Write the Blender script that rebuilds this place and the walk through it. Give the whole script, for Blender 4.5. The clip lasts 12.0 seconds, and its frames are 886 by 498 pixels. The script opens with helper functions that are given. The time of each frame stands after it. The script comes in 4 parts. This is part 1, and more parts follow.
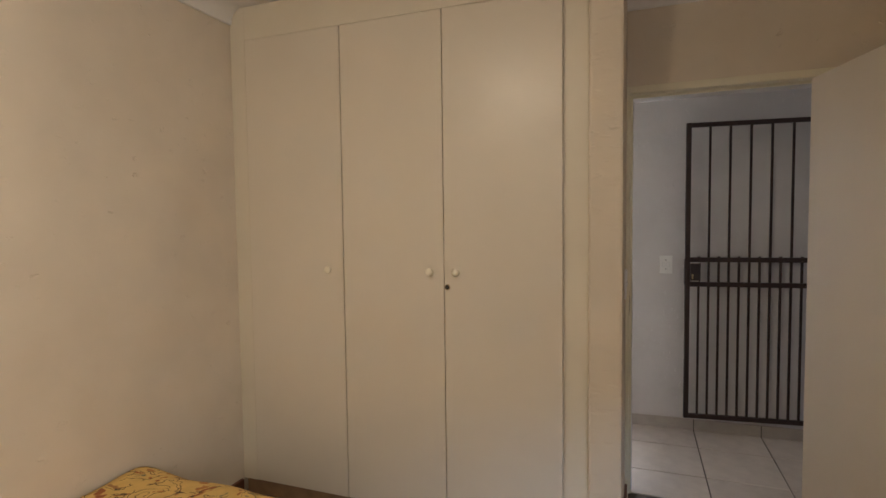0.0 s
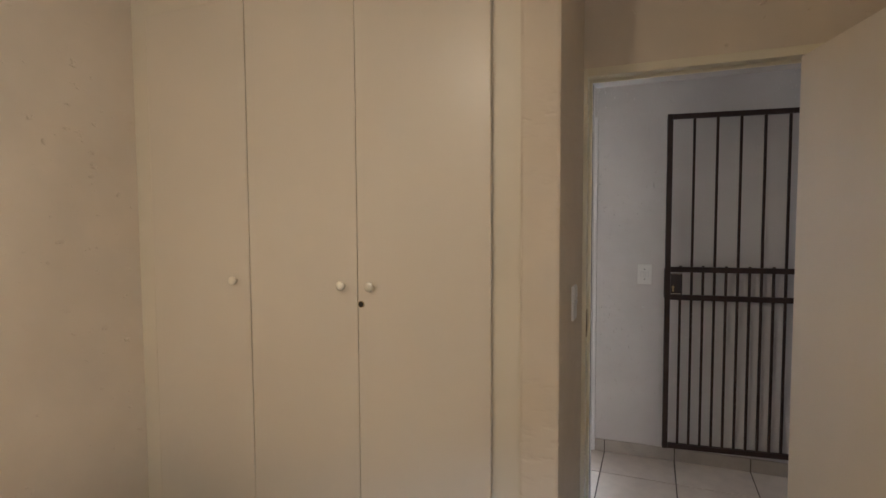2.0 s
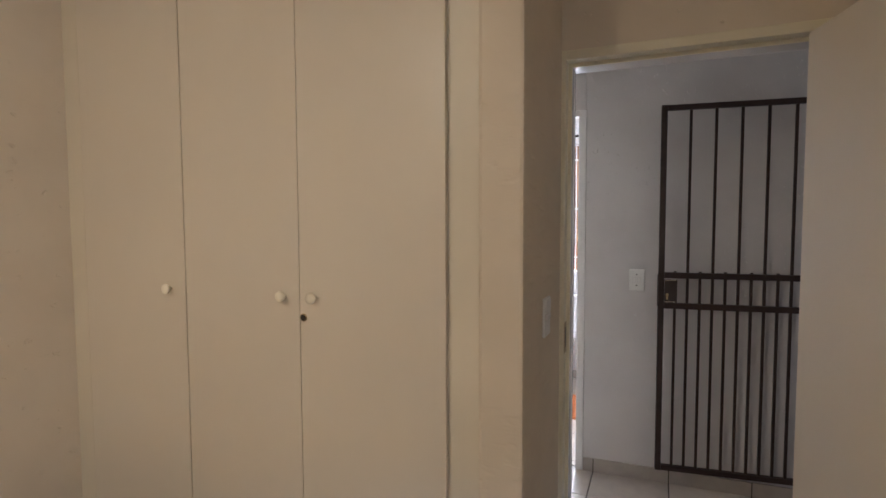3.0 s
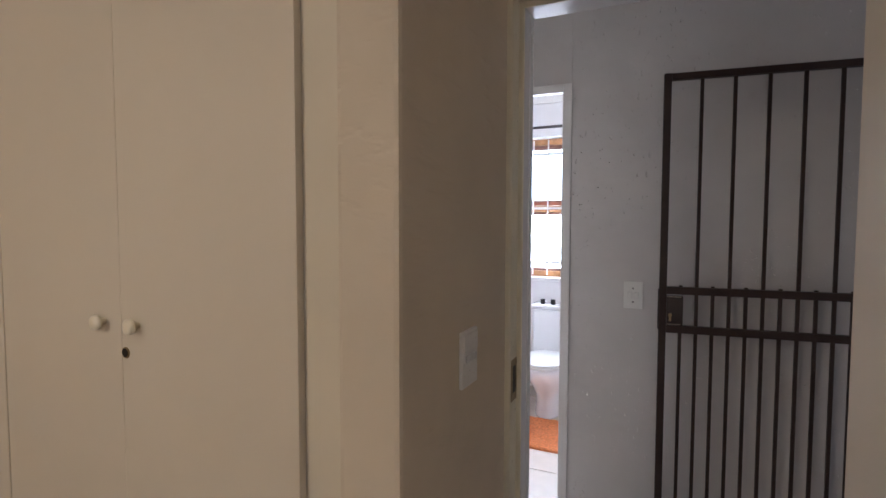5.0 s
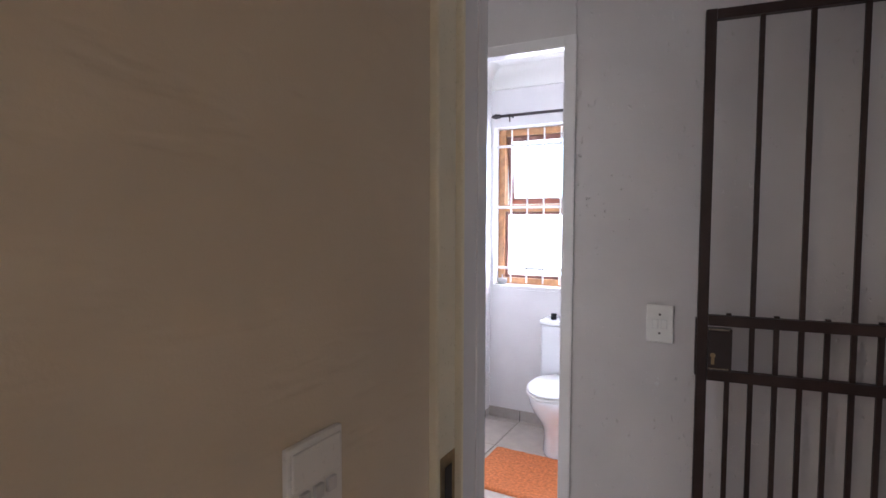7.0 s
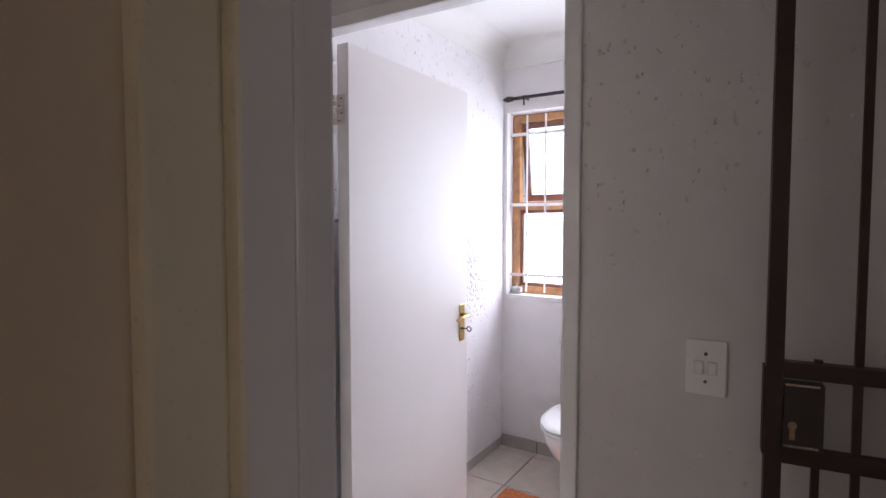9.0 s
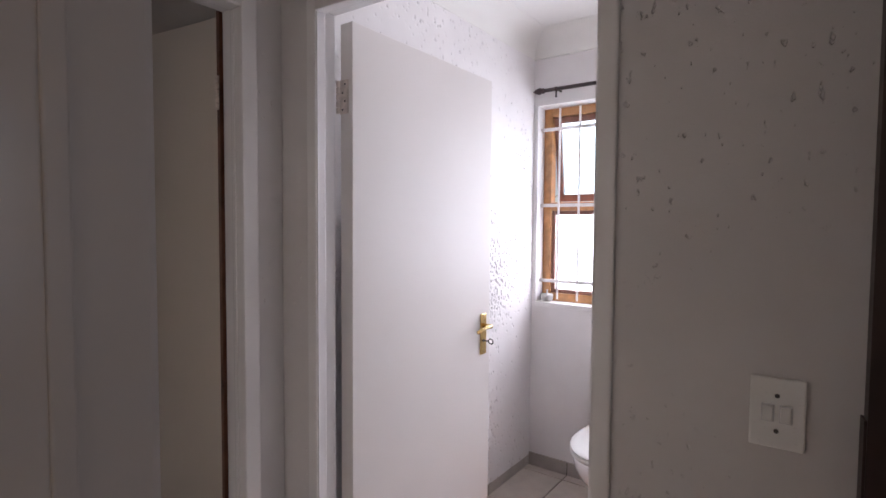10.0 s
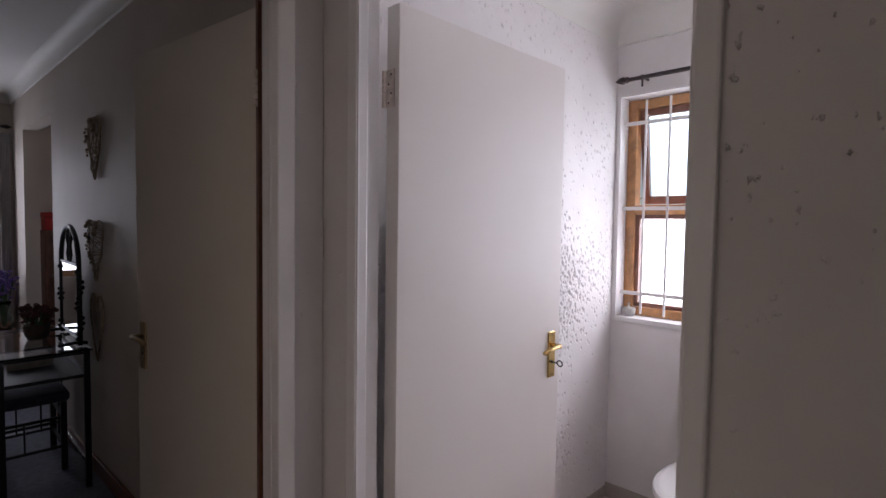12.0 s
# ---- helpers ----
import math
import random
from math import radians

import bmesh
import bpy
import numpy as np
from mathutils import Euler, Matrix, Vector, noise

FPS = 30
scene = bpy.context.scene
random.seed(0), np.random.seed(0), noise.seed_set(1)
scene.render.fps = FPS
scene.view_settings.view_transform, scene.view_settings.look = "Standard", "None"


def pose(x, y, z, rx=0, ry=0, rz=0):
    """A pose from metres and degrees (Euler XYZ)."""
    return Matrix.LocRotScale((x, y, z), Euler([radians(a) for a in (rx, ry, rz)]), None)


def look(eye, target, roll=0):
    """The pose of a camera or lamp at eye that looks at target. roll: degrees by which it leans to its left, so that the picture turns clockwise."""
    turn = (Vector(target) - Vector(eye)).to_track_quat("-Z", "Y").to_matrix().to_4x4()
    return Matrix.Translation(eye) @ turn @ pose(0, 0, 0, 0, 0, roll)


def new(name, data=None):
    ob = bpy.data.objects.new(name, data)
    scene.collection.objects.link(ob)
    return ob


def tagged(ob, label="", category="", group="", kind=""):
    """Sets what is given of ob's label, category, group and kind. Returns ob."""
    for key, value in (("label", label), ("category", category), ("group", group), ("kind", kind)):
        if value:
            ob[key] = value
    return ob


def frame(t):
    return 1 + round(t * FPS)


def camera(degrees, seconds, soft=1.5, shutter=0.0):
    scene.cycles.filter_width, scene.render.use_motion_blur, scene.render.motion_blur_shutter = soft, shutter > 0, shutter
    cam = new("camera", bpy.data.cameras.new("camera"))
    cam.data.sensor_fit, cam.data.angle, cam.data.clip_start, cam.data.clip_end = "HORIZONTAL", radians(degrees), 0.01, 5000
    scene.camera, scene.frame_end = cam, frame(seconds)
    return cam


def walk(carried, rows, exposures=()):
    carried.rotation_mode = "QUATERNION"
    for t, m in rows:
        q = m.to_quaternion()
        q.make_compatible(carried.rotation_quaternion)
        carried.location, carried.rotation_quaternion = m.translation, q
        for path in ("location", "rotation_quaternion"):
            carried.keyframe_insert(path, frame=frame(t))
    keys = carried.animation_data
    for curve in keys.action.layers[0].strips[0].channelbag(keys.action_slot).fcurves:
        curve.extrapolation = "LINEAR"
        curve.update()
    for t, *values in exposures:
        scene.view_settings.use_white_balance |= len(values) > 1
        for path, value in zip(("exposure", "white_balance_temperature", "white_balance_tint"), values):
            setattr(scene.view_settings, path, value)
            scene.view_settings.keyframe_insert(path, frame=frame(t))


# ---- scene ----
cam = camera(80.7, 12.0)
PATH = [
    (0, (-0.114, 0.144, 1.425), (-0.813, 2.015, 1.321), -0.7),
    (0.5, (-0.059, 0.247, 1.431), (-0.766, 2.115, 1.326), -0.6),
    (1, (0.01, 0.363, 1.433), (-0.712, 2.225, 1.328), -0.6),
    (1.5, (0.046, 0.478, 1.432), (-0.682, 2.338, 1.325), -0.5),
    (2, (0.11, 0.621, 1.449), (-0.637, 2.473, 1.338), -0.3),
    (2.5, (0.122, 0.751, 1.457), (-0.624, 2.604, 1.345), -0.3),
    (3, (0.176, 0.912, 1.458), (-0.589, 2.756, 1.343), -0.2),
    (5, (0.284, 1.539, 1.445), (-0.57, 3.345, 1.336), 0.1),
    (5.5, (0.304, 1.696, 1.448), (-0.568, 3.492, 1.339), 0.2),
    (6, (0.315, 1.853, 1.442), (-0.592, 3.632, 1.333), 0.2),
    (6.5, (0.282, 2.022, 1.437), (-0.649, 3.789, 1.332), 0.2),
    (7, (0.24, 2.182, 1.442), (-0.709, 3.939, 1.336), 0.2),
    (9, (0.184, 2.718, 1.429), (-0.888, 4.403, 1.331), -0.0),
    (9.5, (0.157, 2.834, 1.432), (-0.965, 4.487, 1.334), 0.3),
    (10, (0.123, 2.929, 1.432), (-1.06, 4.539, 1.337), 0.4),
    (10.5, (0.092, 3.007, 1.432), (-1.148, 4.572, 1.335), 0.5),
    (11, (0.075, 3.074, 1.441), (-1.233, 4.584, 1.344), 0.7),
    (11.5, (0.062, 3.115, 1.445), (-1.302, 4.575, 1.352), 0.8),
    (12, (0.047, 3.135, 1.452), (-1.368, 4.546, 1.356), 0.8),
]
EXPOSURES = [(0, 0.45, 6080, 10), (2.5, 0.48, 5880, 10.5), (5.5, 0.33, 5600, 13.5), (7, 0.46, 5600, 16), (8.8, -0.20, 5950, 19.5), (9.5, -0.31, 6150, 20), (10.5, -0.66, 6350, 21.5), (12, -1.04, 6400, 22)]
walk(cam, [(t, look(eye, target, roll)) for t, eye, target, roll in PATH], EXPOSURES)

# ---- world, sun, lamps ----
world = bpy.data.worlds.new("sky")
scene.world = world
world.use_nodes = True
wn = world.node_tree
sky = wn.nodes.new("ShaderNodeTexSky")
sky.sky_type, sky.sun_disc, sky.sun_elevation, sky.sun_rotation = "NISHITA", False, radians(58), radians(100)
wn.links.new(sky.outputs[0], wn.nodes["Background"].inputs[0])
wn.nodes["Background"].inputs[1].default_value = 0.12

sun = new("sun", bpy.data.lights.new("sun", "SUN"))
sun.data.energy, sun.data.angle, sun.data.color = 3.0, radians(0.5), (1.0, 0.95, 0.88)
sun.matrix_world = look((6, 1, 9), (0, 0, 0))


def window_light(name, at, aim, w, h, watts, colour):
    lamp = new(name, bpy.data.lights.new(name, "AREA"))
    lamp.data.shape, lamp.data.size, lamp.data.size_y = "RECTANGLE", w, h
    lamp.data.energy, lamp.data.color = watts, colour
    lamp.matrix_world = look(at, aim)
    return lamp


window_light("bathroom_window_light", (-0.60, 6.12, 1.56), (-0.60, 0, 1.45), 1.6, 1.35, 104, (0.92, 0.95, 1.0))
window_light("bedroom_window_light", (1.37, -0.75, 1.5), (-2, -0.55, 1.3), 1.5, 1.15, 16, (1.0, 0.95, 0.88))
sky_light = window_light("bedroom_sky_light", (1.30, -0.75, 1.97), (0.0, 2.3, -0.75), 1.3, 0.14, 3.6, (0.50, 0.70, 1.0))
sky_light.data.spread = radians(40)
window_light("far_room_window_light", (-6.16, 3.26, 1.5), (0, 2.9, 1.4), 0.58, 1.2, 19, (0.85, 0.92, 1.0))
# fill lamp added to brighten the opening's jamb; no window is known there
window_light("alcove_fill_light", (-4.3, 5.64, 1.5), (-4.5, 3.8, 1.4), 1.2, 1.2, 8, (0.92, 0.96, 1.0))
window_light("passage_window_light", (3.45, 3.5, 1.5), (0, 3.5, 1.4), 0.6, 1.2, 4.2, (0.92, 0.95, 1.0))


# ---- materials ----
def material(name, colour, rough=0.6, metal=0.0, vary=0.06, grain=9.0, fine=140.0, bump=0.15, depth=0.002, coat=0.0, random_tone=0.0, spec=0.5):
    """A surface with colour variation and relief at two scales."""
    m = bpy.data.materials.new(name)
    m.use_nodes = True
    t, link = m.node_tree, m.node_tree.links.new
    b = t.nodes["Principled BSDF"]
    b.inputs["Roughness"].default_value, b.inputs["Metallic"].default_value = rough, metal
    b.inputs["Coat Weight"].default_value = coat
    b.inputs["Specular IOR Level"].default_value = spec
    co = t.nodes.new("ShaderNodeTexCoord")
    n1, n2 = t.nodes.new("ShaderNodeTexNoise"), t.nodes.new("ShaderNodeTexNoise")
    n1.inputs["Scale"].default_value, n1.inputs["Detail"].default_value = grain, 4
    n2.inputs["Scale"].default_value, n2.inputs["Detail"].default_value = fine, 3
    for n in (n1, n2):
        link(co.outputs["Object"], n.inputs["Vector"])
    ramp = t.nodes.new("ShaderNodeMapRange")
    ramp.inputs[3].default_value, ramp.inputs[4].default_value = 1 - vary, 1 + vary
    ramp.inputs[1].default_value, ramp.inputs[2].default_value = 0.3, 0.7
    link(n1.outputs[0], ramp.inputs[0])
    mul = t.nodes.new("ShaderNodeVectorMath")
    mul.operation = "SCALE"
    mul.inputs[0].default_value = colour
    scale_from = ramp.outputs[0]
    if random_tone:
        info, r2, mm = t.nodes.new("ShaderNodeObjectInfo"), t.nodes.new("ShaderNodeMapRange"), t.nodes.new("ShaderNodeMath")
        r2.inputs[3].default_value, r2.inputs[4].default_value = 1 - random_tone, 1 + random_tone
        link(info.outputs["Random"], r2.inputs[0])
        mm.operation = "MULTIPLY"
        link(r2.outputs[0], mm.inputs[0]), link(ramp.outputs[0], mm.inputs[1])
        scale_from = mm.outputs[0]
    link(scale_from, mul.inputs["Scale"])
    link(mul.outputs[0], b.inputs["Base Color"])
    rr = t.nodes.new("ShaderNodeMapRange")
    rr.inputs[3].default_value, rr.inputs[4].default_value = max(0.02, rough - 0.08), min(1, rough + 0.08)
    link(n2.outputs[0], rr.inputs[0])
    link(rr.outputs[0], b.inputs["Roughness"])
    if bump:
        mix = t.nodes.new("ShaderNodeMath")
        mix.operation, mix.inputs[1].default_value = "MULTIPLY_ADD", 0.25
        link(n2.outputs[0], mix.inputs[0]), link(n1.outputs[0], mix.inputs[2])
        bp = t.nodes.new("ShaderNodeBump")
        bp.inputs["Strength"].default_value, bp.inputs["Distance"].default_value = bump, depth
        link(mix.outputs[0], bp.inputs["Height"])
        link(bp.outputs[0], b.inputs["Normal"])
    return m


def plaster(name, colour, swell=1.0, pits=0.35, pit_scale=22.0, stretch=(1, 1, 1), rough=0.62, pit_depth=0.003, low=0.62, high=0.70, strength=0.5, dirt=0.05):
    """Hand-trowelled plaster: broad swells, fine sand, scattered dents or drags."""
    m = bpy.data.materials.new(name)
    m.use_nodes = True
    t, link = m.node_tree, m.node_tree.links.new
    b = t.nodes["Principled BSDF"]
    b.inputs["Roughness"].default_value = rough
    co, mp = t.nodes.new("ShaderNodeTexCoord"), t.nodes.new("ShaderNodeMapping")
    mp.inputs["Scale"].default_value = stretch
    link(co.outputs["Object"], mp.inputs["Vector"])
    broad, sand, pit, where = [t.nodes.new("ShaderNodeTexNoise") for _ in range(4)]
    for n, s, d in ((broad, 3.2, 3), (sand, 260, 2), (pit, pit_scale, 2.5), (where, 1.7, 1)):
        n.inputs["Scale"].default_value, n.inputs["Detail"].default_value = s, d
    link(co.outputs["Object"], broad.inputs["Vector"]), link(co.outputs["Object"], sand.inputs["Vector"])
    link(mp.outputs[0], pit.inputs["Vector"]), link(co.outputs["Object"], where.inputs["Vector"])
    pr = t.nodes.new("ShaderNodeMapRange")
    pr.interpolation_type = "SMOOTHSTEP"
    pr.inputs[1].default_value, pr.inputs[2].default_value = low, high
    link(pit.outputs[0], pr.inputs[0])
    wr = t.nodes.new("ShaderNodeMapRange")
    wr.inputs[1].default_value, wr.inputs[2].default_value = 0.35, 0.6
    link(where.outputs[0], wr.inputs[0])
    pm = t.nodes.new("ShaderNodeMath")
    pm.operation = "MULTIPLY"
    link(pr.outputs[0], pm.inputs[0]), link(wr.outputs[0], pm.inputs[1])
    h1 = t.nodes.new("ShaderNodeMath")
    h1.operation, h1.inputs[1].default_value = "MULTIPLY_ADD", -pits
    link(pm.outputs[0], h1.inputs[0])
    h2 = t.nodes.new("ShaderNodeMath")
    h2.operation, h2.inputs[1].default_value = "MULTIPLY_ADD", 0.05
    link(sand.outputs[0], h2.inputs[0])
    sw = t.nodes.new("ShaderNodeMath")
    sw.operation, sw.inputs[1].default_value = "MULTIPLY", swell
    link(broad.outputs[0], sw.inputs[0])
    link(sw.outputs[0], h2.inputs[2])
    link(h2.outputs[0], h1.inputs[2])
    bp = t.nodes.new("ShaderNodeBump")
    bp.inputs["Strength"].default_value, bp.inputs["Distance"].default_value = strength, pit_depth
    link(h1.outputs[0], bp.inputs["Height"])
    link(bp.outputs[0], b.inputs["Normal"])
    cr = t.nodes.new("ShaderNodeMapRange")
    cr.inputs[1].default_value, cr.inputs[2].default_value = 0.3, 0.7
    cr.inputs[3].default_value, cr.inputs[4].default_value = 1 - dirt, 1 + dirt
    link(broad.outputs[0], cr.inputs[0])
    mul = t.nodes.new("ShaderNodeVectorMath")
    mul.operation = "SCALE"
    mul.inputs[0].default_value = colour
    link(cr.outputs[0], mul.inputs["Scale"])
    link(mul.outputs[0], b.inputs["Base Color"])
    return m


def glass_material(name, rough, tint=(1, 1, 1), ior=1.45):
    m = bpy.data.materials.new(name)
    m.use_nodes = True
    b = m.node_tree.nodes["Principled BSDF"]
    b.inputs["Base Color"].default_value = (*tint, 1)
    b.inputs["Transmission Weight"].default_value = 1.0
    b.inputs["Roughness"].default_value = rough
    b.inputs["IOR"].default_value = ior
    return m


CREAM = plaster("cream_wall_paint", (0.70, 0.61, 0.49), swell=2.2, pits=1.0, pit_scale=24, stretch=(1, 0.7, 1.2), pit_depth=0.005, low=0.655, high=0.76, strength=0.85)
PILLAR = plaster("yellowed_wall_paint", (0.68, 0.59, 0.465), swell=2.4, pits=0.6, pit_scale=13, stretch=(1, 0.6, 2.2), pit_depth=0.0065, low=0.50, high=0.78, strength=0.75)
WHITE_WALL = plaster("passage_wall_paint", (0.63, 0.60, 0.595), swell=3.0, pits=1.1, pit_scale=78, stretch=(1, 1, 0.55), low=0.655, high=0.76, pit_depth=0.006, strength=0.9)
BATH_WALL = plaster("bathroom_wall_paint", (0.80, 0.77, 0.76), swell=0.8, pits=0.3)
PITTED = plaster("pitted_bathroom_plaster", (0.80, 0.77, 0.76), swell=1.0, pits=1.8, pit_scale=50, stretch=(1, 1, 0.75), low=0.56, high=0.60, pit_depth=0.012, strength=1.0)
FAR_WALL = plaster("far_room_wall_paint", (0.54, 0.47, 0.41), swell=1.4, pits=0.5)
CEILING = material("ceiling_paint", (0.80, 0.78, 0.75), 0.8, vary=0.02, grain=2, bump=0.1)
CORNICE = material("cornice_paint", (0.80, 0.78, 0.74), 0.6, vary=0.02, grain=2, bump=0.05)
CUPBOARD = material("cupboard_paint", (0.71, 0.635, 0.52), 0.34, vary=0.03, grain=1.6, fine=180, bump=0.12, depth=0.001)
CUP_FRAME = material("cupboard_frame_paint", (0.71, 0.64, 0.51), 0.42, vary=0.04, grain=2.5, bump=0.15, depth=0.001)
KNOB = material("ivory_knob", (0.86, 0.79, 0.63), 0.3, vary=0.03, bump=0.02)
YELLOW_FRAME = material("yellowed_frame_enamel", (0.77, 0.71, 0.55), 0.3, vary=0.05, grain=3, bump=0.1, depth=0.001)
FRAME = material("white_frame_enamel", (0.78, 0.76, 0.76), 0.17, vary=0.03, grain=3, bump=0.08, depth=0.001)
LEAF_CREAM = material("cream_door_paint", (0.70, 0.62, 0.50), 0.45, vary=0.03, grain=2, bump=0.1, depth=0.001)
LEAF_WHITE = material("white_door_paint", (0.73, 0.69, 0.66), 0.5, vary=0.02, grain=2, bump=0.08, depth=0.001)
# off-white leaf with the far room's shade put into its colour
LEAF_FAR = material("shade_darkened_door_paint", (0.62, 0.555, 0.49), 0.4, vary=0.03, grain=2, bump=0.08, depth=0.001)
STEEL_DARK = material("dark_brown_steel_paint", (0.030, 0.014, 0.011), 0.48, vary=0.25, grain=14, fine=220, bump=0.2, depth=0.001)
LOCK = material("lock_steel", (0.05, 0.04, 0.04), 0.35, 0.4, vary=0.2, bump=0.1)
BRASS = material("brass", (0.72, 0.52, 0.22), 0.22, 1.0, vary=0.08, grain=30, bump=0.05)
WORN_BRASS = material("tarnished_brass", (0.40, 0.31, 0.18), 0.35, 1.0, vary=0.2, grain=40, bump=0.1)
HINGE = material("hinge_steel", (0.66, 0.58, 0.52), 0.38, 0.55, vary=0.2, grain=40, bump=0.1)
CHROME = material("plated_steel", (0.55, 0.53, 0.50), 0.25, 1.0, vary=0.1, bump=0.05)
PLASTIC = material("white_plastic", (0.80, 0.79, 0.77), 0.3, vary=0.01, bump=0.02)
ROCKER = material("grey_plastic", (0.66, 0.65, 0.65), 0.3, vary=0.02, bump=0.02)
SCREW = material("screw_steel", (0.12, 0.11, 0.11), 0.4, 0.7, vary=0.1)
TILE = material("glazed_floor_tile", (0.60, 0.525, 0.455), 0.22, vary=0.07, grain=11, fine=90, bump=0.05, depth=0.001, random_tone=0.05)
SKIRT_TILE = material("skirting_tile", (0.42, 0.37, 0.33), 0.3, vary=0.06, grain=14, bump=0.05, random_tone=0.05)
GROUT = material("dark_grout", (0.10, 0.085, 0.075), 0.9, vary=0.2, grain=40, bump=0.3)
CARPET = material("brown_carpet", (0.12, 0.085, 0.06), 0.95, vary=0.25, grain=30, fine=420, bump=0.8, depth=0.004)
GREY_CARPET = material("grey_blue_carpet", (0.15, 0.155, 0.195), 0.95, vary=0.2, grain=30, fine=420, bump=0.8, depth=0.004)
WOOD = material("varnished_window_wood", (0.42, 0.20, 0.075), 0.35, vary=0.3, grain=18, fine=120, bump=0.2, depth=0.001, coat=0.2)
PLINTH = material("brown_plinth_wood", (0.26, 0.16, 0.09), 0.5, vary=0.2, grain=14, bump=0.1)
SKIRT_WOOD = material("red_brown_wood", (0.15, 0.06, 0.035), 0.4, vary=0.25, grain=16, bump=0.15)
CERAMIC = material("white_ceramic", (0.84, 0.83, 0.84), 0.08, vary=0.01, bump=0.0, coat=0.3)
BLACK = material("black_plastic", (0.012, 0.012, 0.013), 0.35, vary=0.1)
BLACK_METAL = material("black_wrought_iron", (0.012, 0.012, 0.016), 0.4, 0.3, vary=0.2, grain=30, bump=0.15)
BAR_WHITE = material("white_bar_enamel", (0.82, 0.80, 0.79), 0.35, vary=0.03, bump=0.08)
MAT = material("orange_cotton_pile", (0.62, 0.19, 0.06), 0.95, vary=0.25, grain=60, fine=600, bump=1.0, depth=0.006)
GREY_TOWEL = material("grey_towel", (0.16, 0.15, 0.15), 0.95, vary=0.15, grain=60, fine=500, bump=0.8, depth=0.004)
WICKER = material("pale_wicker", (0.30, 0.23, 0.15), 0.7, vary=0.3, grain=60, bump=0.4)
NAVY = material("navy_upholstery", (0.030, 0.035, 0.055), 0.85, vary=0.2, grain=40, fine=400, bump=0.6)
CLAY = material("grey_clay_cup", (0.42, 0.40, 0.38), 0.6, vary=0.15, grain=50, bump=0.2)
DRIED = material("dried_flowers", (0.10, 0.035, 0.03), 0.8, vary=0.4, grain=60, bump=0.3)
BASKET = material("dark_basket", (0.05, 0.032, 0.022), 0.7, vary=0.3, grain=60, bump=0.5)
LILAC = material("lilac_petals", (0.20, 0.14, 0.42), 0.7, vary=0.25, grain=60)
STEM = material("green_stems", (0.05, 0.11, 0.04), 0.6, vary=0.3, grain=50)
RED = material("red_lacquer", (0.45, 0.02, 0.02), 0.4, vary=0.1)
PAPER = material("magazine_paper", (0.42, 0.38, 0.34), 0.5, vary=0.2, grain=30)
CURTAIN = material("pale_curtain_cloth", (0.62, 0.58, 0.58), 0.9, vary=0.05, grain=20, fine=500, bump=0.4)
GLASS = glass_material("clear_glass", 0.0)
FROST = glass_material("frosted_glass", 0.35, (0.95, 0.98, 1.0))
BLUE_FROST = glass_material("obscured_blue_green_glass", 0.35, (0.25, 0.32, 0.335))
TINTED = glass_material("pale_green_glass", 0.02, (0.80, 0.92, 0.90))
MIRROR = material("mirror_silver", (0.9, 0.9, 0.9), 0.02, 1.0, vary=0.0, bump=0.0)
MIRROR.node_tree.nodes["Principled BSDF"].inputs["Roughness"].default_value = 0.02


# ---- building tools ----
def world_of(ob):
    m = ob.matrix_basis.copy()
    while ob.parent:
        ob = ob.parent
        m = ob.matrix_basis @ m
    return m


def part(name, bm, mat, parent=None, label="", smooth=False, local=False):
    """Links a bmesh as one mesh object; built in world metres, or in its thing's own axes (local)."""
    if parent is not None and not local:
        bm.transform(world_of(parent).inverted())
    me = bpy.data.meshes.new(name)
    for f in bm.faces:
        f.smooth = smooth
    bm.to_mesh(me)
    bm.free()
    mats = mat if isinstance(mat, (list, tuple)) else [mat]
    for m in mats:
        me.materials.append(m)
    ob = new(name, me)
    if parent is not None:
        ob.parent = parent
    if label:
        ob["label"] = label
    return ob


def thing(name, at, label, category, group="", turn=0.0, kind=""):
    ob = new(name)
    ob.empty_display_size = 0.1
    ob.matrix_basis = pose(*at, 0, 0, turn)
    return tagged(ob, label, category, group, kind)


def box(bm, x0, x1, y0, y1, z0, z1, bevel=0.0, segs=2):
    made = bmesh.ops.create_cube(bm, size=1)["verts"]
    bmesh.ops.transform(bm, matrix=Matrix.Translation(((x0 + x1) / 2, (y0 + y1) / 2, (z0 + z1) / 2)) @ Matrix.Diagonal((abs(x1 - x0), abs(y1 - y0), abs(z1 - z0), 1)), verts=made)
    if bevel:
        edges = {e for v in made for e in v.link_edges}
        bmesh.ops.bevel(bm, geom=list(edges), offset=bevel, segments=segs, affect="EDGES", profile=0.6)
    return bm


def boxes(*rows, bevel=0.0):
    bm = bmesh.new()
    for r in rows:
        box(bm, *r, bevel=bevel)
    return bm


def rod(bm, a, b, r, sides=10, r2=None):
    a, b = Vector(a), Vector(b)
    made = bmesh.ops.create_cone(bm, cap_ends=True, segments=sides, radius1=r, radius2=r if r2 is None else r2, depth=(b - a).length)["verts"]
    bmesh.ops.transform(bm, matrix=Matrix.Translation((a + b) / 2) @ (b - a).to_track_quat("Z", "Y").to_matrix().to_4x4(), verts=made)
    return bm


def ball(bm, at, r, scale=(1, 1, 1), u=14, v=9):
    made = bmesh.ops.create_uvsphere(bm, u_segments=u, v_segments=v, radius=r)["verts"]
    bmesh.ops.transform(bm, matrix=Matrix.Translation(at) @ Matrix.Diagonal((*scale, 1)), verts=made)
    return bm


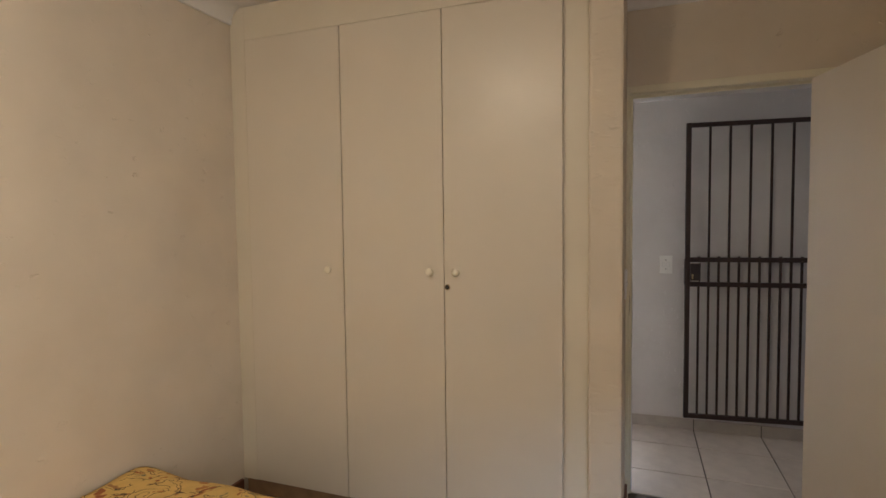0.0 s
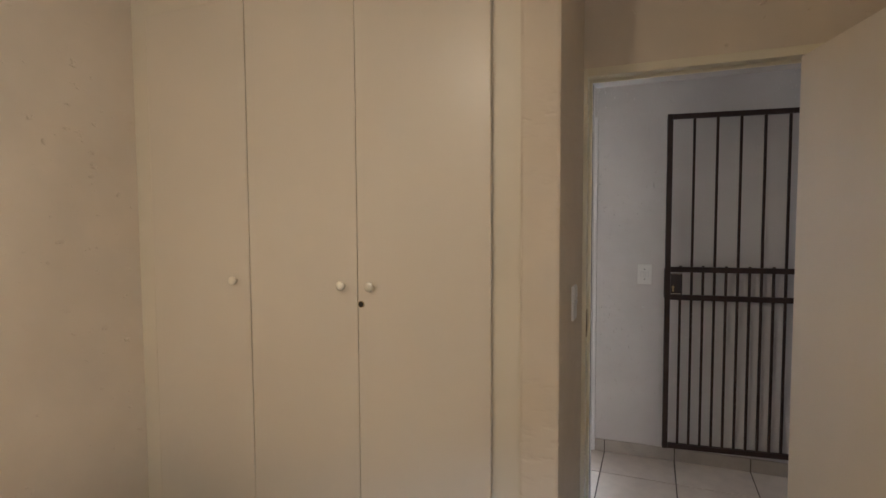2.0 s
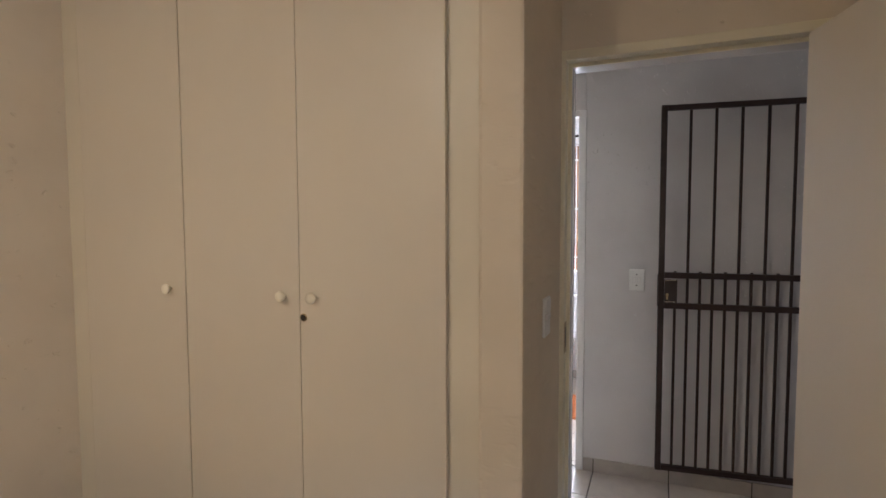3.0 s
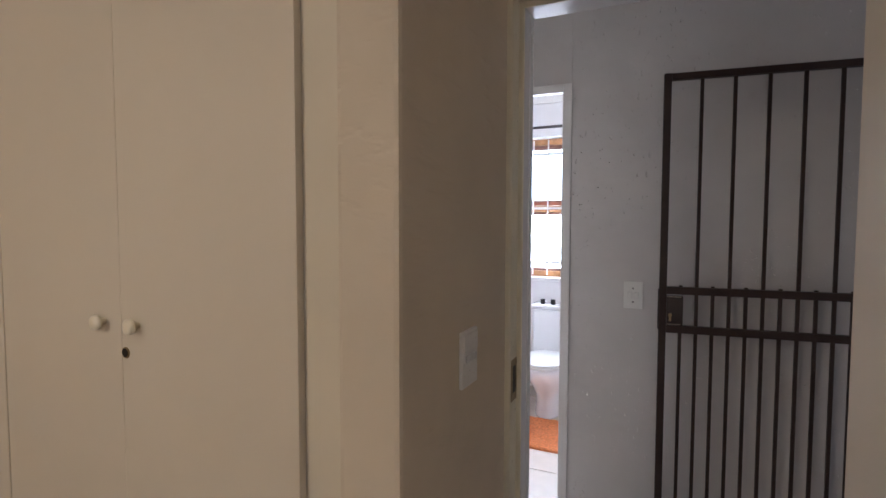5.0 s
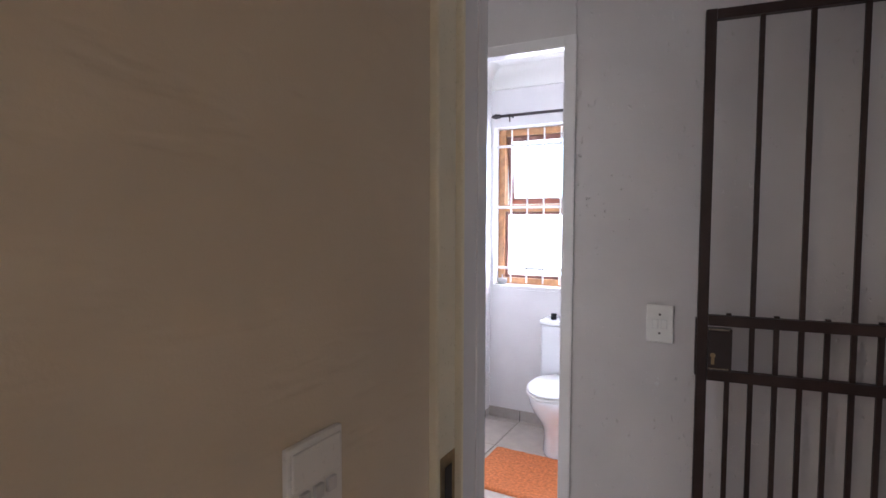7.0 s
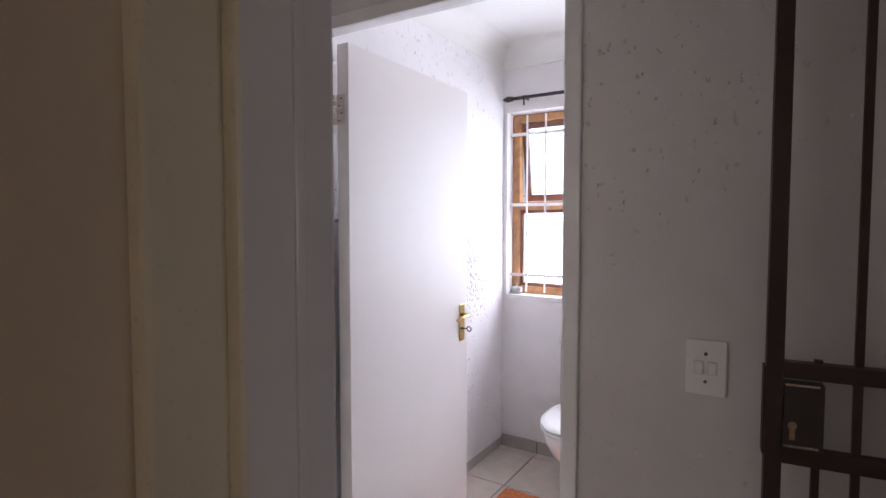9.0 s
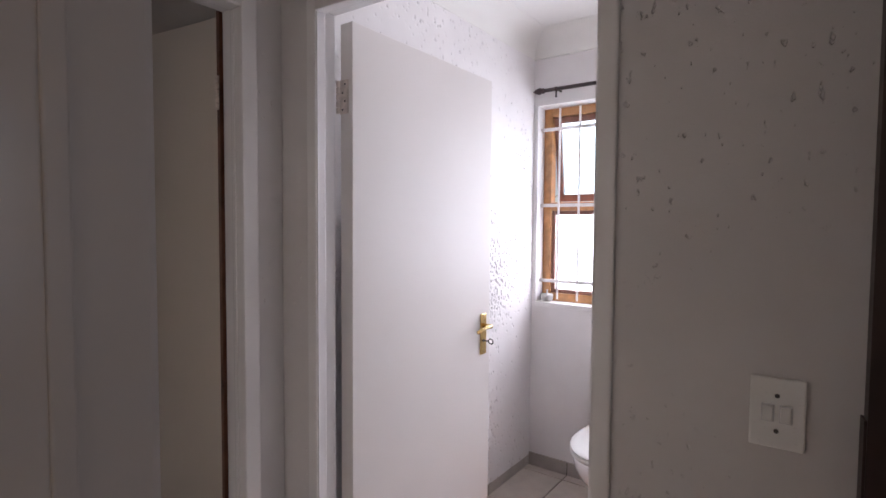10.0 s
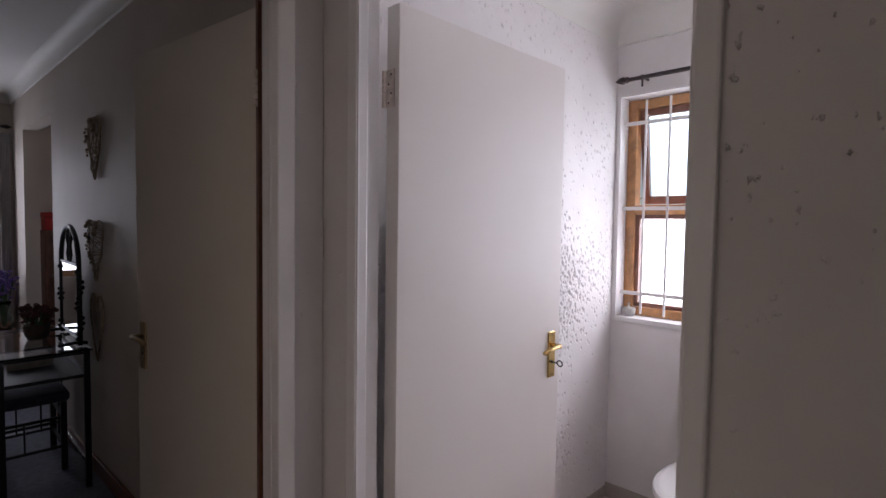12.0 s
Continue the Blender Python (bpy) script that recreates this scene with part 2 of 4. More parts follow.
def lathe(bm, at, profile, sides=24, axis=None):
    """Turns (radius, height) pairs round the upright through at, or along axis."""
    turn = (Vector(axis).to_track_quat("Z", "Y").to_matrix().to_4x4() if axis else Matrix())
    m = Matrix.Translation(at) @ turn
    rings = []
    for r, h in profile:
        rings.append([bm.verts.new(m @ Vector((max(r, 1e-4) * math.cos(2 * math.pi * k / sides), max(r, 1e-4) * math.sin(2 * math.pi * k / sides), h))) for k in range(sides)])
    for a, b in zip(rings, rings[1:]):
        for k in range(sides):
            bm.faces.new((a[k], a[(k + 1) % sides], b[(k + 1) % sides], b[k]))
    bm.faces.new(list(reversed(rings[0])))
    bm.faces.new(rings[-1])
    return bm


def tube(bm, points, r, sides=8):
    """A bent round bar through the points."""
    pts = [Vector(p) for p in points]
    rings, side = [], None
    for i, p in enumerate(pts):
        d = (pts[min(i + 1, len(pts) - 1)] - pts[max(i - 1, 0)]).normalized()
        if side is None:
            side = d.orthogonal().normalized()
        side = (side - d * side.dot(d)).normalized()
        up = d.cross(side)
        rings.append([bm.verts.new(p + r * (math.cos(2 * math.pi * k / sides) * side + math.sin(2 * math.pi * k / sides) * up)) for k in range(sides)])
    for a, b in zip(rings, rings[1:]):
        for k in range(sides):
            bm.faces.new((a[k], a[(k + 1) % sides], b[(k + 1) % sides], b[k]))
    bm.faces.new(list(reversed(rings[0])))
    bm.faces.new(rings[-1])
    return bm


def extrude_profile(bm, pts, a, b):
    """A closed outline of (offset, height) pairs swept in a straight line from a to b; offset is to the left of the run."""
    a, b = Vector(a), Vector(b)
    d = (b - a).normalized()
    left = Vector((-d.y, d.x, 0))
    ra = [bm.verts.new(a + left * p + Vector((0, 0, q))) for p, q in pts]
    rb = [bm.verts.new(b + left * p + Vector((0, 0, q))) for p, q in pts]
    n = len(pts)
    for k in range(n):
        bm.faces.new((ra[k], ra[(k + 1) % n], rb[(k + 1) % n], rb[k]))
    bm.faces.new(list(reversed(ra)))
    bm.faces.new(rb)
    bmesh.ops.recalc_face_normals(bm, faces=bm.faces[:])
    return bm


def structure(name, bm, mat, label, category, smooth=False):
    return tagged(part(name, bm, mat, smooth=smooth), label, category, kind="structure")


# ---- plan ----
BED_TOP, TOP, BATH_TOP = 2.52, 2.47, 2.51
WARD = 2.316          # cupboard front
SIDE = -0.168         # wall beside the bedroom door
DOORWALL, HALL = 2.905, 3.04
GATEWALL = 3.953
BATH_L, BATH_END = -1.280, 5.715
FAR_N = 3.835      # at x = -3; this wall and the gate wall run a little askew


def askew(bm):
    for v in bm.verts:
        v.co.y += 0.035 * (v.co.x + 0.23)
    return bm


def askew_far(bm):
    for v in bm.verts:
        v.co.y += 0.04 * (v.co.x + 3)
    return bm



# ---- walls ----
structure("wall_west", boxes((-2.20, -2.074, -2.35, 2.90, 0, 2.60)), CREAM, "cream painted bedroom wall with trowelled plaster", "wall")
structure("wall_south", boxes((-2.06, 1.35, -2.35, -2.20, 0, 2.6)), CREAM, "plain cream bedroom wall", "wall")
structure("wall_east", boxes((1.20, 1.35, -2.20, -1.50, 0, 2.60), (1.20, 1.35, 0.0, 2.90, 0, 2.60), (1.20, 1.35, -1.50, 0.0, 0, 0.92), (1.20, 1.35, -1.50, 0.0, 2.07, 2.60)), CREAM, "cream bedroom wall with a window opening", "wall")


def pillar():
    bm = boxes((-0.300, SIDE, WARD + 0.003, DOORWALL, 0, 2.60), bevel=0.011)
    return bm


structure("wall_pillar", pillar(), PILLAR, "yellowed plaster nib wall beside the cupboard", "wall")
structure("wall_bedroom_door", boxes((-2.20, -0.184, DOORWALL, HALL, 0, 2.6), (0.685, 3.3, DOORWALL, HALL, 0, 2.6), (-0.184, 0.685, DOORWALL, HALL, 2.072, 2.6)), [CREAM], "cream wall above the open bedroom doorway", "wall")
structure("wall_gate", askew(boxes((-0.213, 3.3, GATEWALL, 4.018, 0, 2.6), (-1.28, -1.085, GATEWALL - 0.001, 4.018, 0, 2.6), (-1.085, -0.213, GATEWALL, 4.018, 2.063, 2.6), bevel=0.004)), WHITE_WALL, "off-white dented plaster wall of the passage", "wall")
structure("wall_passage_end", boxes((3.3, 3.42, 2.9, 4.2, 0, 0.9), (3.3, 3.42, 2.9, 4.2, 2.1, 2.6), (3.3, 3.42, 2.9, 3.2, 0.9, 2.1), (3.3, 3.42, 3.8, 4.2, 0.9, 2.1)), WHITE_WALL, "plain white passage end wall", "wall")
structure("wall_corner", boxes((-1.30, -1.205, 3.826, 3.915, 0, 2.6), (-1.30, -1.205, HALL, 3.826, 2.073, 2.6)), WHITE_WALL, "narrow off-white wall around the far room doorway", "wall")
structure("wall_bath_west", boxes((-1.42, BATH_L, 3.99, BATH_END + 0.25, 0, 2.6)), PITTED, "white bathroom wall of deeply pitted plaster", "wall")
PIT_ROOT = bpy.data.objects["wall_bath_west"]


def pitted_coat():
    """The thick plaster coat, with its torn pits as real hollows."""
    y0, y1, z0, z1, step = 4.02, BATH_END - 0.001, 0.06, 2.40, 0.0046
    ny, nz = int((y1 - y0) / step), int((z1 - z0) / step)
    verts = []
    for j in range(nz + 1):
        z = z0 + (z1 - z0) * j / nz
        for i in range(ny + 1):
            y = y0 + (y1 - y0) * i / ny
            a = 0.8 * noise.noise((y * 72, z * 42, 0.0)) + 0.5 * noise.noise((y * 135, z * 85, 7.0)) + 0.2 * noise.noise((y * 190, z * 140, 2.0))
            where = noise.noise((y * 2.6, z * 2.2, 3.0)) + 0.55 * math.exp(-((z - 1.2) / 0.32) ** 2)
            cut = a - (0.47 - 0.34 * where)
            depth = 0.008 * max(0.0, min(1.0, cut / 0.11))
            verts.append((BATH_L + 0.0105 - depth + 0.0012 * noise.noise((y * 9, z * 9, 5.0)), y, z))
    w = ny + 1
    faces = [(j * w + i, (j + 1) * w + i, (j + 1) * w + i + 1, j * w + i + 1) for j in range(nz) for i in range(ny)]
    me = bpy.data.meshes.new("plaster_coat")
    me.from_pydata(verts, [], [tuple(reversed(q)) for q in faces])
    me.materials.append(BATH_WALL)
    for p in me.polygons:
        p.use_smooth = True
    ob = new("plaster_coat", me)
    ob.parent = PIT_ROOT


pitted_coat()
structure("wall_bath_window", boxes((BATH_L, 0.95, BATH_END, BATH_END + 0.23, 0, 0.955), (BATH_L, 0.95, BATH_END, BATH_END + 0.23, 2.118, 2.6), (BATH_L, -1.245, BATH_END, BATH_END + 0.23, 0.955, 2.118), (0.245, 0.95, BATH_END, BATH_END + 0.23, 0.955, 2.118)), BATH_WALL, "smooth white bathroom wall around the window", "wall")
structure("wall_bath_east", boxes((0.95, 1.07, 4.062, BATH_END + 0.23, 0, 2.6)), BATH_WALL, "plain white bathroom wall", "wall")
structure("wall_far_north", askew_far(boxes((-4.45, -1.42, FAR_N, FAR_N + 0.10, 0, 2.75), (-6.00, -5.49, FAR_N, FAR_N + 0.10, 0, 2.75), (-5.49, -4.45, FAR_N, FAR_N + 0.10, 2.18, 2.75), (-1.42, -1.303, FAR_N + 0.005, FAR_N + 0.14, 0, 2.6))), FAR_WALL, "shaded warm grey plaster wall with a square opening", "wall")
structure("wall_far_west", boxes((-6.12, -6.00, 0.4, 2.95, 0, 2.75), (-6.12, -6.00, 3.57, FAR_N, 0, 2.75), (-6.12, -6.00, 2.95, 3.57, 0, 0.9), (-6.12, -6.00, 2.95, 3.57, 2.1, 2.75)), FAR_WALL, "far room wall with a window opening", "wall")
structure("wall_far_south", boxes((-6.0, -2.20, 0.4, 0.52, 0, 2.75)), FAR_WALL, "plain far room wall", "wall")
# the gap in the back wall is added to let the fill lamp through
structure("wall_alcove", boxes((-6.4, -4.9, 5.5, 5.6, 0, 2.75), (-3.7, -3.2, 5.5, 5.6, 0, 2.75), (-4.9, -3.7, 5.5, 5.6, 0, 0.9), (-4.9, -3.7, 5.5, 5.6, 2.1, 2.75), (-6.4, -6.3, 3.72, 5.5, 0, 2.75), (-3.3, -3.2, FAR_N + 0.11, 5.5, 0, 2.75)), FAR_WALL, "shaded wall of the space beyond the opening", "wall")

# ---- floors and ceilings ----
structure("ground", boxes((-60, 60, -60, 60, -0.5, -0.06)), material("garden_soil", (0.12, 0.10, 0.07), 0.95, vary=0.3, grain=2), "bare garden ground around the house", "ground")
structure("floor_bedroom", boxes((-2.2, 1.35, -2.35, 2.965, -0.055, 0.0)), CARPET, "brown carpet of the bedroom", "floor")
passage_floor = structure("floor_passage", boxes((-1.30, 3.42, 2.969, 3.98, -0.055, -0.006)), GROUT, "dark grout bed under the passage tiles", "floor")
bath_floor = structure("floor_bathroom", boxes((-1.42, 3.42, 3.984, BATH_END + 0.2, -0.055, -0.006)), GROUT, "dark grout bed under the bathroom tiles", "floor")
structure("floor_far_room", boxes((-6.75, -1.304, 0.4, 5.6, -0.055, 0.0)), GREY_CARPET, "grey carpet of the far room", "floor")
structure("ceiling_bedroom", boxes((-2.2, 1.35, -2.35, 2.97, BED_TOP, 2.66)), CEILING, "off-white bedroom ceiling", "ceiling")
structure("ceiling_passage", boxes((-1.30, 3.42, 2.974, 3.97, TOP, 2.66)), CEILING, "off-white passage ceiling", "ceiling")
structure("ceiling_bathroom", boxes((-1.42, 1.07, 3.974, 5.98, BATH_TOP, 2.66)), CEILING, "white bathroom ceiling", "ceiling")
structure("ceiling_far_room", boxes((-6.75, -1.304, 0.4, 5.6, 2.55, 2.70)), CEILING, "shaded far room ceiling", "ceiling")
# out of view; added above the ceilings to block sun and sky
structure("roof", boxes((-7.2, 1.5, -2.9, 6.4, 2.80, 2.95), (1.5, 3.9, 2.86, 6.4, 2.80, 2.95)), material("roof_sheet", (0.25, 0.12, 0.09), 0.7), "unseen flat roof slab added to keep out sun and sky", "roof")


def cornice(name, runs, z, size=0.085, label="coved plaster cornice"):
    bm = bmesh.new()
    n = 18
    pts = [(0, 0.0), (0, -size)]
    pts += [(0.008, -size)]
    for k in range(n + 1):
        a = math.pi / 2 * k / n
        pts.append((size - (size - 0.012) * math.cos(a), -size + 0.004 + (size - 0.0055) * math.sin(a)))
    pts += [(size, 0.0)]
    for (x0, y0), (x1, y1) in runs:
        extrude_profile(bm, pts, (x0, y0, z), (x1, y1, z))
    return tagged(part(name, bm, CORNICE, smooth=False), label, "cornice", kind="structure")


cornice("cornice_bedroom", [((-2.074, WARD), (-2.074, -2.2)), ((1.2, DOORWALL), (SIDE, DOORWALL)), ((1.2, -2.2), (1.2, DOORWALL)), ((-2.06, -2.2), (1.2, -2.2))], BED_TOP, 0.08)
cornice("cornice_passage", [((3.3, GATEWALL + 0.1235), (-1.205, GATEWALL - 0.034)), ((-1.205, HALL), (3.3, HALL))], TOP, 0.07)
cornice("cornice_bathroom", [((0.95, BATH_END), (BATH_L, BATH_END)), ((BATH_L, BATH_END), (BATH_L, 3.985)), ((BATH_L, 3.982), (0.95, 4.06))], BATH_TOP, 0.13)
cornice("cornice_far_room", [((-1.42, FAR_N + 0.063), (-6.0, FAR_N - 0.12)), ((-6.00, FAR_N - 0.12), (-6.00, 0.52))], 2.55, 0.09)
structure("baseboard_far_room", askew_far(boxes((-4.45, -1.42, FAR_N - 0.018, FAR_N, 0, 0.085), (-6.0, -5.49, FAR_N - 0.018, FAR_N, 0, 0.085), bevel=0.004)), SKIRT_WOOD, "red-brown wooden baseboard", "baseboard")
structure("baseboard_bedroom", boxes((-0.172, -0.155, WARD + 0.02, DOORWALL - 0.002, 0, 0.08), (-2.074, -2.057, -2.19, WARD - 0.02, 0, 0.08), bevel=0.004), SKIRT_WOOD, "dark wooden baseboard of the bedroom", "baseboard")


# ---- door frames ----
def steel_frame(name, mats, opening0, opening1, near, far, head, along_y=False, rebate_far=True, label="", face=0.036, shape=None, split=None):
    """A pressed door frame: the opening is the wide rebate, the stop stands a step inside it."""
    bm = bmesh.new()
    s, lip = 0.013, 0.012

    def b(u0, u1, v0, v1, z0, z1, bev=0.005):
        u0, u1 = sorted((u0, u1))
        if along_y:
            box(bm, v0, v1, u0, u1, z0, z1, bevel=bev)
        else:
            box(bm, u0, u1, v0, v1, z0, z1, bevel=bev)
    if rebate_far:
        stop, reb = (near - lip, far - 0.036), (far - 0.037, far + lip)
    else:
        stop, reb = (near + 0.048, far + lip), (near - lip, near + 0.049)
    for o, d in ((opening0, -1), (opening1, 1)):
        b(o - d * s, o + d * face, *stop, 0, head + face)
        b(o, o + d * (face + 0.001), *reb, 0, head + face + 0.001)
        # shallow bead near the outer lip of the stop
        v = stop[0] + 0.004 if rebate_far else stop[1] - 0.047
        b(o - d * (s + 0.003), o - d * (s - 0.001), v, v + (0.006 if rebate_far else 0.010), 0, head - s, 0.0012)
    b(opening0 + s - 0.001, opening1 - s + 0.001, stop[0] + 0.0005, stop[1] - 0.0005, head - s, head + face - 0.0005)
    b(opening0 - 0.001, opening1 + 0.001, reb[0] + 0.0005, reb[1] - 0.0005, head, head + face + 0.0005)
    if shape:
        shape(bm)
    ob = tagged(part(name, bm, mats), label, "door frame", kind="structure")
    if split is not None:
        for f in ob.data.polygons:
            f.material_index = 1 if f.center.y > split else 0
    return ob


frame_bed = steel_frame("door_frame_bedroom", [YELLOW_FRAME, FRAME], -0.152, 0.653, DOORWALL, HALL, 2.04, rebate_far=False, label="enamel doorway frame, yellowed inside and white outside", split=2.957, face=0.035)
frame_bath = steel_frame("door_frame_bathroom", FRAME, -1.062, -0.236, GATEWALL, 4.016, 2.04, label="glossy white pressed frame of the bathroom doorway", face=0.026, shape=askew)
frame_far = steel_frame("door_frame_far_room", FRAME, 3.045, 3.79, -1.300, -1.205, 2.04, along_y=True, rebate_far=False, label="white pressed frame of the far room doorway", face=0.036)


# ---- doors ----
def handle_set(parent, mat, x, y, z, out, lever):
    """Backplate, lever and keyhole on a leaf's face at (x, y, z); out: -1 or 1 along the leaf's own y."""
    bm = bmesh.new()
    box(bm, x - 0.021, x + 0.021, y, y + out * 0.007, z - 0.085, z + 0.085, bevel=0.003)
    plate = part("handle_plate", bm, mat, parent, "polished brass backplate", local=True)
    bm = bmesh.new()
    rod(bm, (x, y + out * 0.005, z + 0.035), (x, y + out * 0.045, z + 0.035), 0.009)
    tube(bm, [(x, y + out * 0.043, z + 0.035), (x + lever * 0.03, y + out * 0.046, z + 0.037), (x + lever * 0.07, y + out * 0.046, z + 0.034), (x + lever * 0.105, y + out * 0.044, z + 0.026)], 0.0075)
    part("lever", bm, mat, plate, "brass lever handle", smooth=True, local=True)
    bm = bmesh.new()
    rod(bm, (x, y + out * 0.006, z - 0.028), (x, y + out * 0.0085, z - 0.028), 0.006, 12)
    part("keyhole", bm, BLACK, plate, local=True)
    for dz in (-0.075, 0.075):
        bm = rod(bmesh.new(), (x, y + out * 0.006, z + dz), (x, y + out * 0.0085, z + dz), 0.004, 8)
        part("screw", bm, WORN_BRASS, plate, local=True)
    return plate


def door(name, hinge, turn, width, mat, label, handle_mat, swing=1, height=2.03, handle_z=1.0, key=0, thick=0.04, knuckle=None):
    """A flush leaf in its own axes: hinge edge at x=0, leaf along +x, thickness from y=0 to y=swing*0.04."""
    d = tagged(new(name), label, "door", kind="structure")
    d.matrix_basis = pose(*hinge, 0, 0, turn)
    y0, y1 = sorted((0.0, swing * thick))
    bm = box(bmesh.new(), 0.002, width, y0, y1, 0.008, height, bevel=0.0025)
    part("leaf", bm, mat, d, local=True)
    for y, out in ((y0, -1), (y1, 1)):
        plate = handle_set(d, handle_mat, width - 0.055, y, handle_z, out, -1)
        if key == out:
            bm = rod(bmesh.new(), (width - 0.055, y + out * 0.006, handle_z - 0.028), (width - 0.055, y + out * 0.03, handle_z - 0.028), 0.003, 8)
            n = 14
            tube(bm, [(width - 0.055 + 0.011 * math.sin(2 * math.pi * k / n), y + out * (0.041 - 0.011 * math.cos(2 * math.pi * k / n)), handle_z - 0.028) for k in range(n + 1)], 0.0025, 6)
            bmesh.ops.rotate(bm, verts=bm.verts[:], cent=(width - 0.055, y, handle_z - 0.028), matrix=Matrix.Rotation(radians(80), 3, "Y"))
            part("key", bm, BLACK, plate, "black key with a round bow", local=True)
    ky = -swing * 0.004 if knuckle is None else knuckle
    for hz in (0.25, 1.812):
        bm = bmesh.new()
        for k in range(5):
            rod(bm, (-0.004, ky, hz - 0.05 + k * 0.02 + 0.0016), (-0.004, ky, hz - 0.05 + (k + 1) * 0.02 - 0.0016), 0.0065, 10)
        box(bm, -0.001, 0.003, min(0, swing * 0.034), max(0, swing * 0.034), hz - 0.05, hz + 0.05)
        h = part("hinge", bm, HINGE, d, "steel butt hinge", local=True)
        bm = bmesh.new()
        for k in range(4):
            rod(bm, (0.0, swing * (0.012 + 0.01 * (k % 2)), hz - 0.038 + 0.025 * k), (-0.0022, swing * (0.012 + 0.01 * (k % 2)), hz - 0.038 + 0.025 * k), 0.0035, 8)
        part("screw_row", bm, SCREW, h, local=True)
    return d


door_bed = door("door_1", (0.633, 2.891, 0), -77.0, 0.790, LEAF_CREAM, "cream painted flush bedroom door standing open", BRASS, swing=-1)
door_bath = door("door_2", (-1.076, 4.030, 0), 90.0, 0.80, LEAF_WHITE, "white painted flush bathroom door standing open", BRASS, swing=-1, handle_z=0.975, key=-1, thick=0.051)
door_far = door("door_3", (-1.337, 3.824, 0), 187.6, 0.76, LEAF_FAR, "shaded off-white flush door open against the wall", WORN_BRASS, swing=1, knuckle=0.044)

# dark brown strip that stands in for the shade in the hinge gap
structure("gap_shade_far_room", boxes((-1.334, -1.320, 3.785, 3.80, 0, 2.05)), SKIRT_WOOD, "dark strip added as the shade in the far room door's hinge gap", "trim")

# strike plate in the bedroom frame
bm = boxes((-0.154, -0.1505, 2.900, 2.950, 0.942, 1.060), bevel=0.001)
strike = tagged(part("strike_plate", bm, WORN_BRASS), "tarnished metal strike plate set in the door frame", "strike plate")
part("slot", boxes((-0.1512, -0.1498, 2.914, 2.938, 0.965, 1.04)), BLACK, strike)


# ---- bedroom ----
def wardrobe():
    w = thing("built_in_wardrobe", (-1.2, WARD, 0), "cream painted built-in wardrobe with three tall flush doors", "wardrobe")
    gap = 0.0022
    edges = [-1.985, -1.436, -0.922, -0.401]
    z0, z1 = 0.078, 2.352
    bm = boxes((-2.0735, edges[0] - 0.0003, WARD, WARD + 0.03, 0.076, BED_TOP - 0.002), (-0.393, -0.291, WARD + 0.028, WARD + 0.06, 0.076, BED_TOP - 0.002), (edges[0] - 0.0002, -0.291, WARD + 0.0003, WARD + 0.03, z1 + 0.0008, BED_TOP - 0.002), bevel=0.0008)
    part("frame", bm, CUP_FRAME, w)
    part("backing_strip", boxes((-0.415, -0.385, WARD + 0.0365, WARD + 0.049, 0.1, 2.35)), CUP_FRAME, w)
    part("carcass", boxes((-2.055, -0.31, WARD + 0.05, WARD + 0.57, 0.09, BED_TOP - 0.01)), material("dark_cupboard_inside", (0.10, 0.075, 0.05), 0.8), w)
    part("plinth", boxes((-2.055, -0.31, WARD + 0.006, WARD + 0.034, 0.0, 0.0755)), PLINTH, w, "brown wooden plinth")
    for k, (a, b) in enumerate(zip(edges, edges[1:])):
        bm = box(bmesh.new(), a + (gap if k else 0.0003), b - (gap if k < 2 else 1.6 * gap), WARD + (0.0, 0.0012, -0.0012)[k], WARD + 0.019, z0, z1, bevel=0.002)
        if k == 2:  # this door sits a little in at its hinges
            for v in bm.verts:
                v.co.y += 0.016 * (v.co.x - a) / (b - a)
        d = part("door", bm, CUPBOARD, w)
        kx = (-1.512, -0.985, -0.862)[k]
        bm = lathe(bmesh.new(), (kx, WARD, 1.202), [(0.008, 0), (0.008, 0.008), (0.011, 0.012), (0.017, 0.016), (0.0185, 0.021), (0.017, 0.027), (0.011, 0.0305), (0.002, 0.032)], 20, axis=(0, -1, 0))
        part("knob", bm, KNOB, d, "ivory mushroom knob", smooth=True)
        if k == 2:
            bm = lathe(bmesh.new(), (-0.906, WARD - 0.0012, 1.134), [(0.0135, 0), (0.0135, 0.0015), (0.011, 0.0025)], 20, axis=(0, -1, 0))
            part("lock", bm, WORN_BRASS, d, "round tarnished cupboard lock", smooth=False)
            bm = rod(bmesh.new(), (-0.906, WARD - 0.003, 1.134), (-0.906, WARD - 0.0047, 1.134), 0.0102, 16)
            part("keyhole", bm, BLACK, d)
    return w


wardrobe()


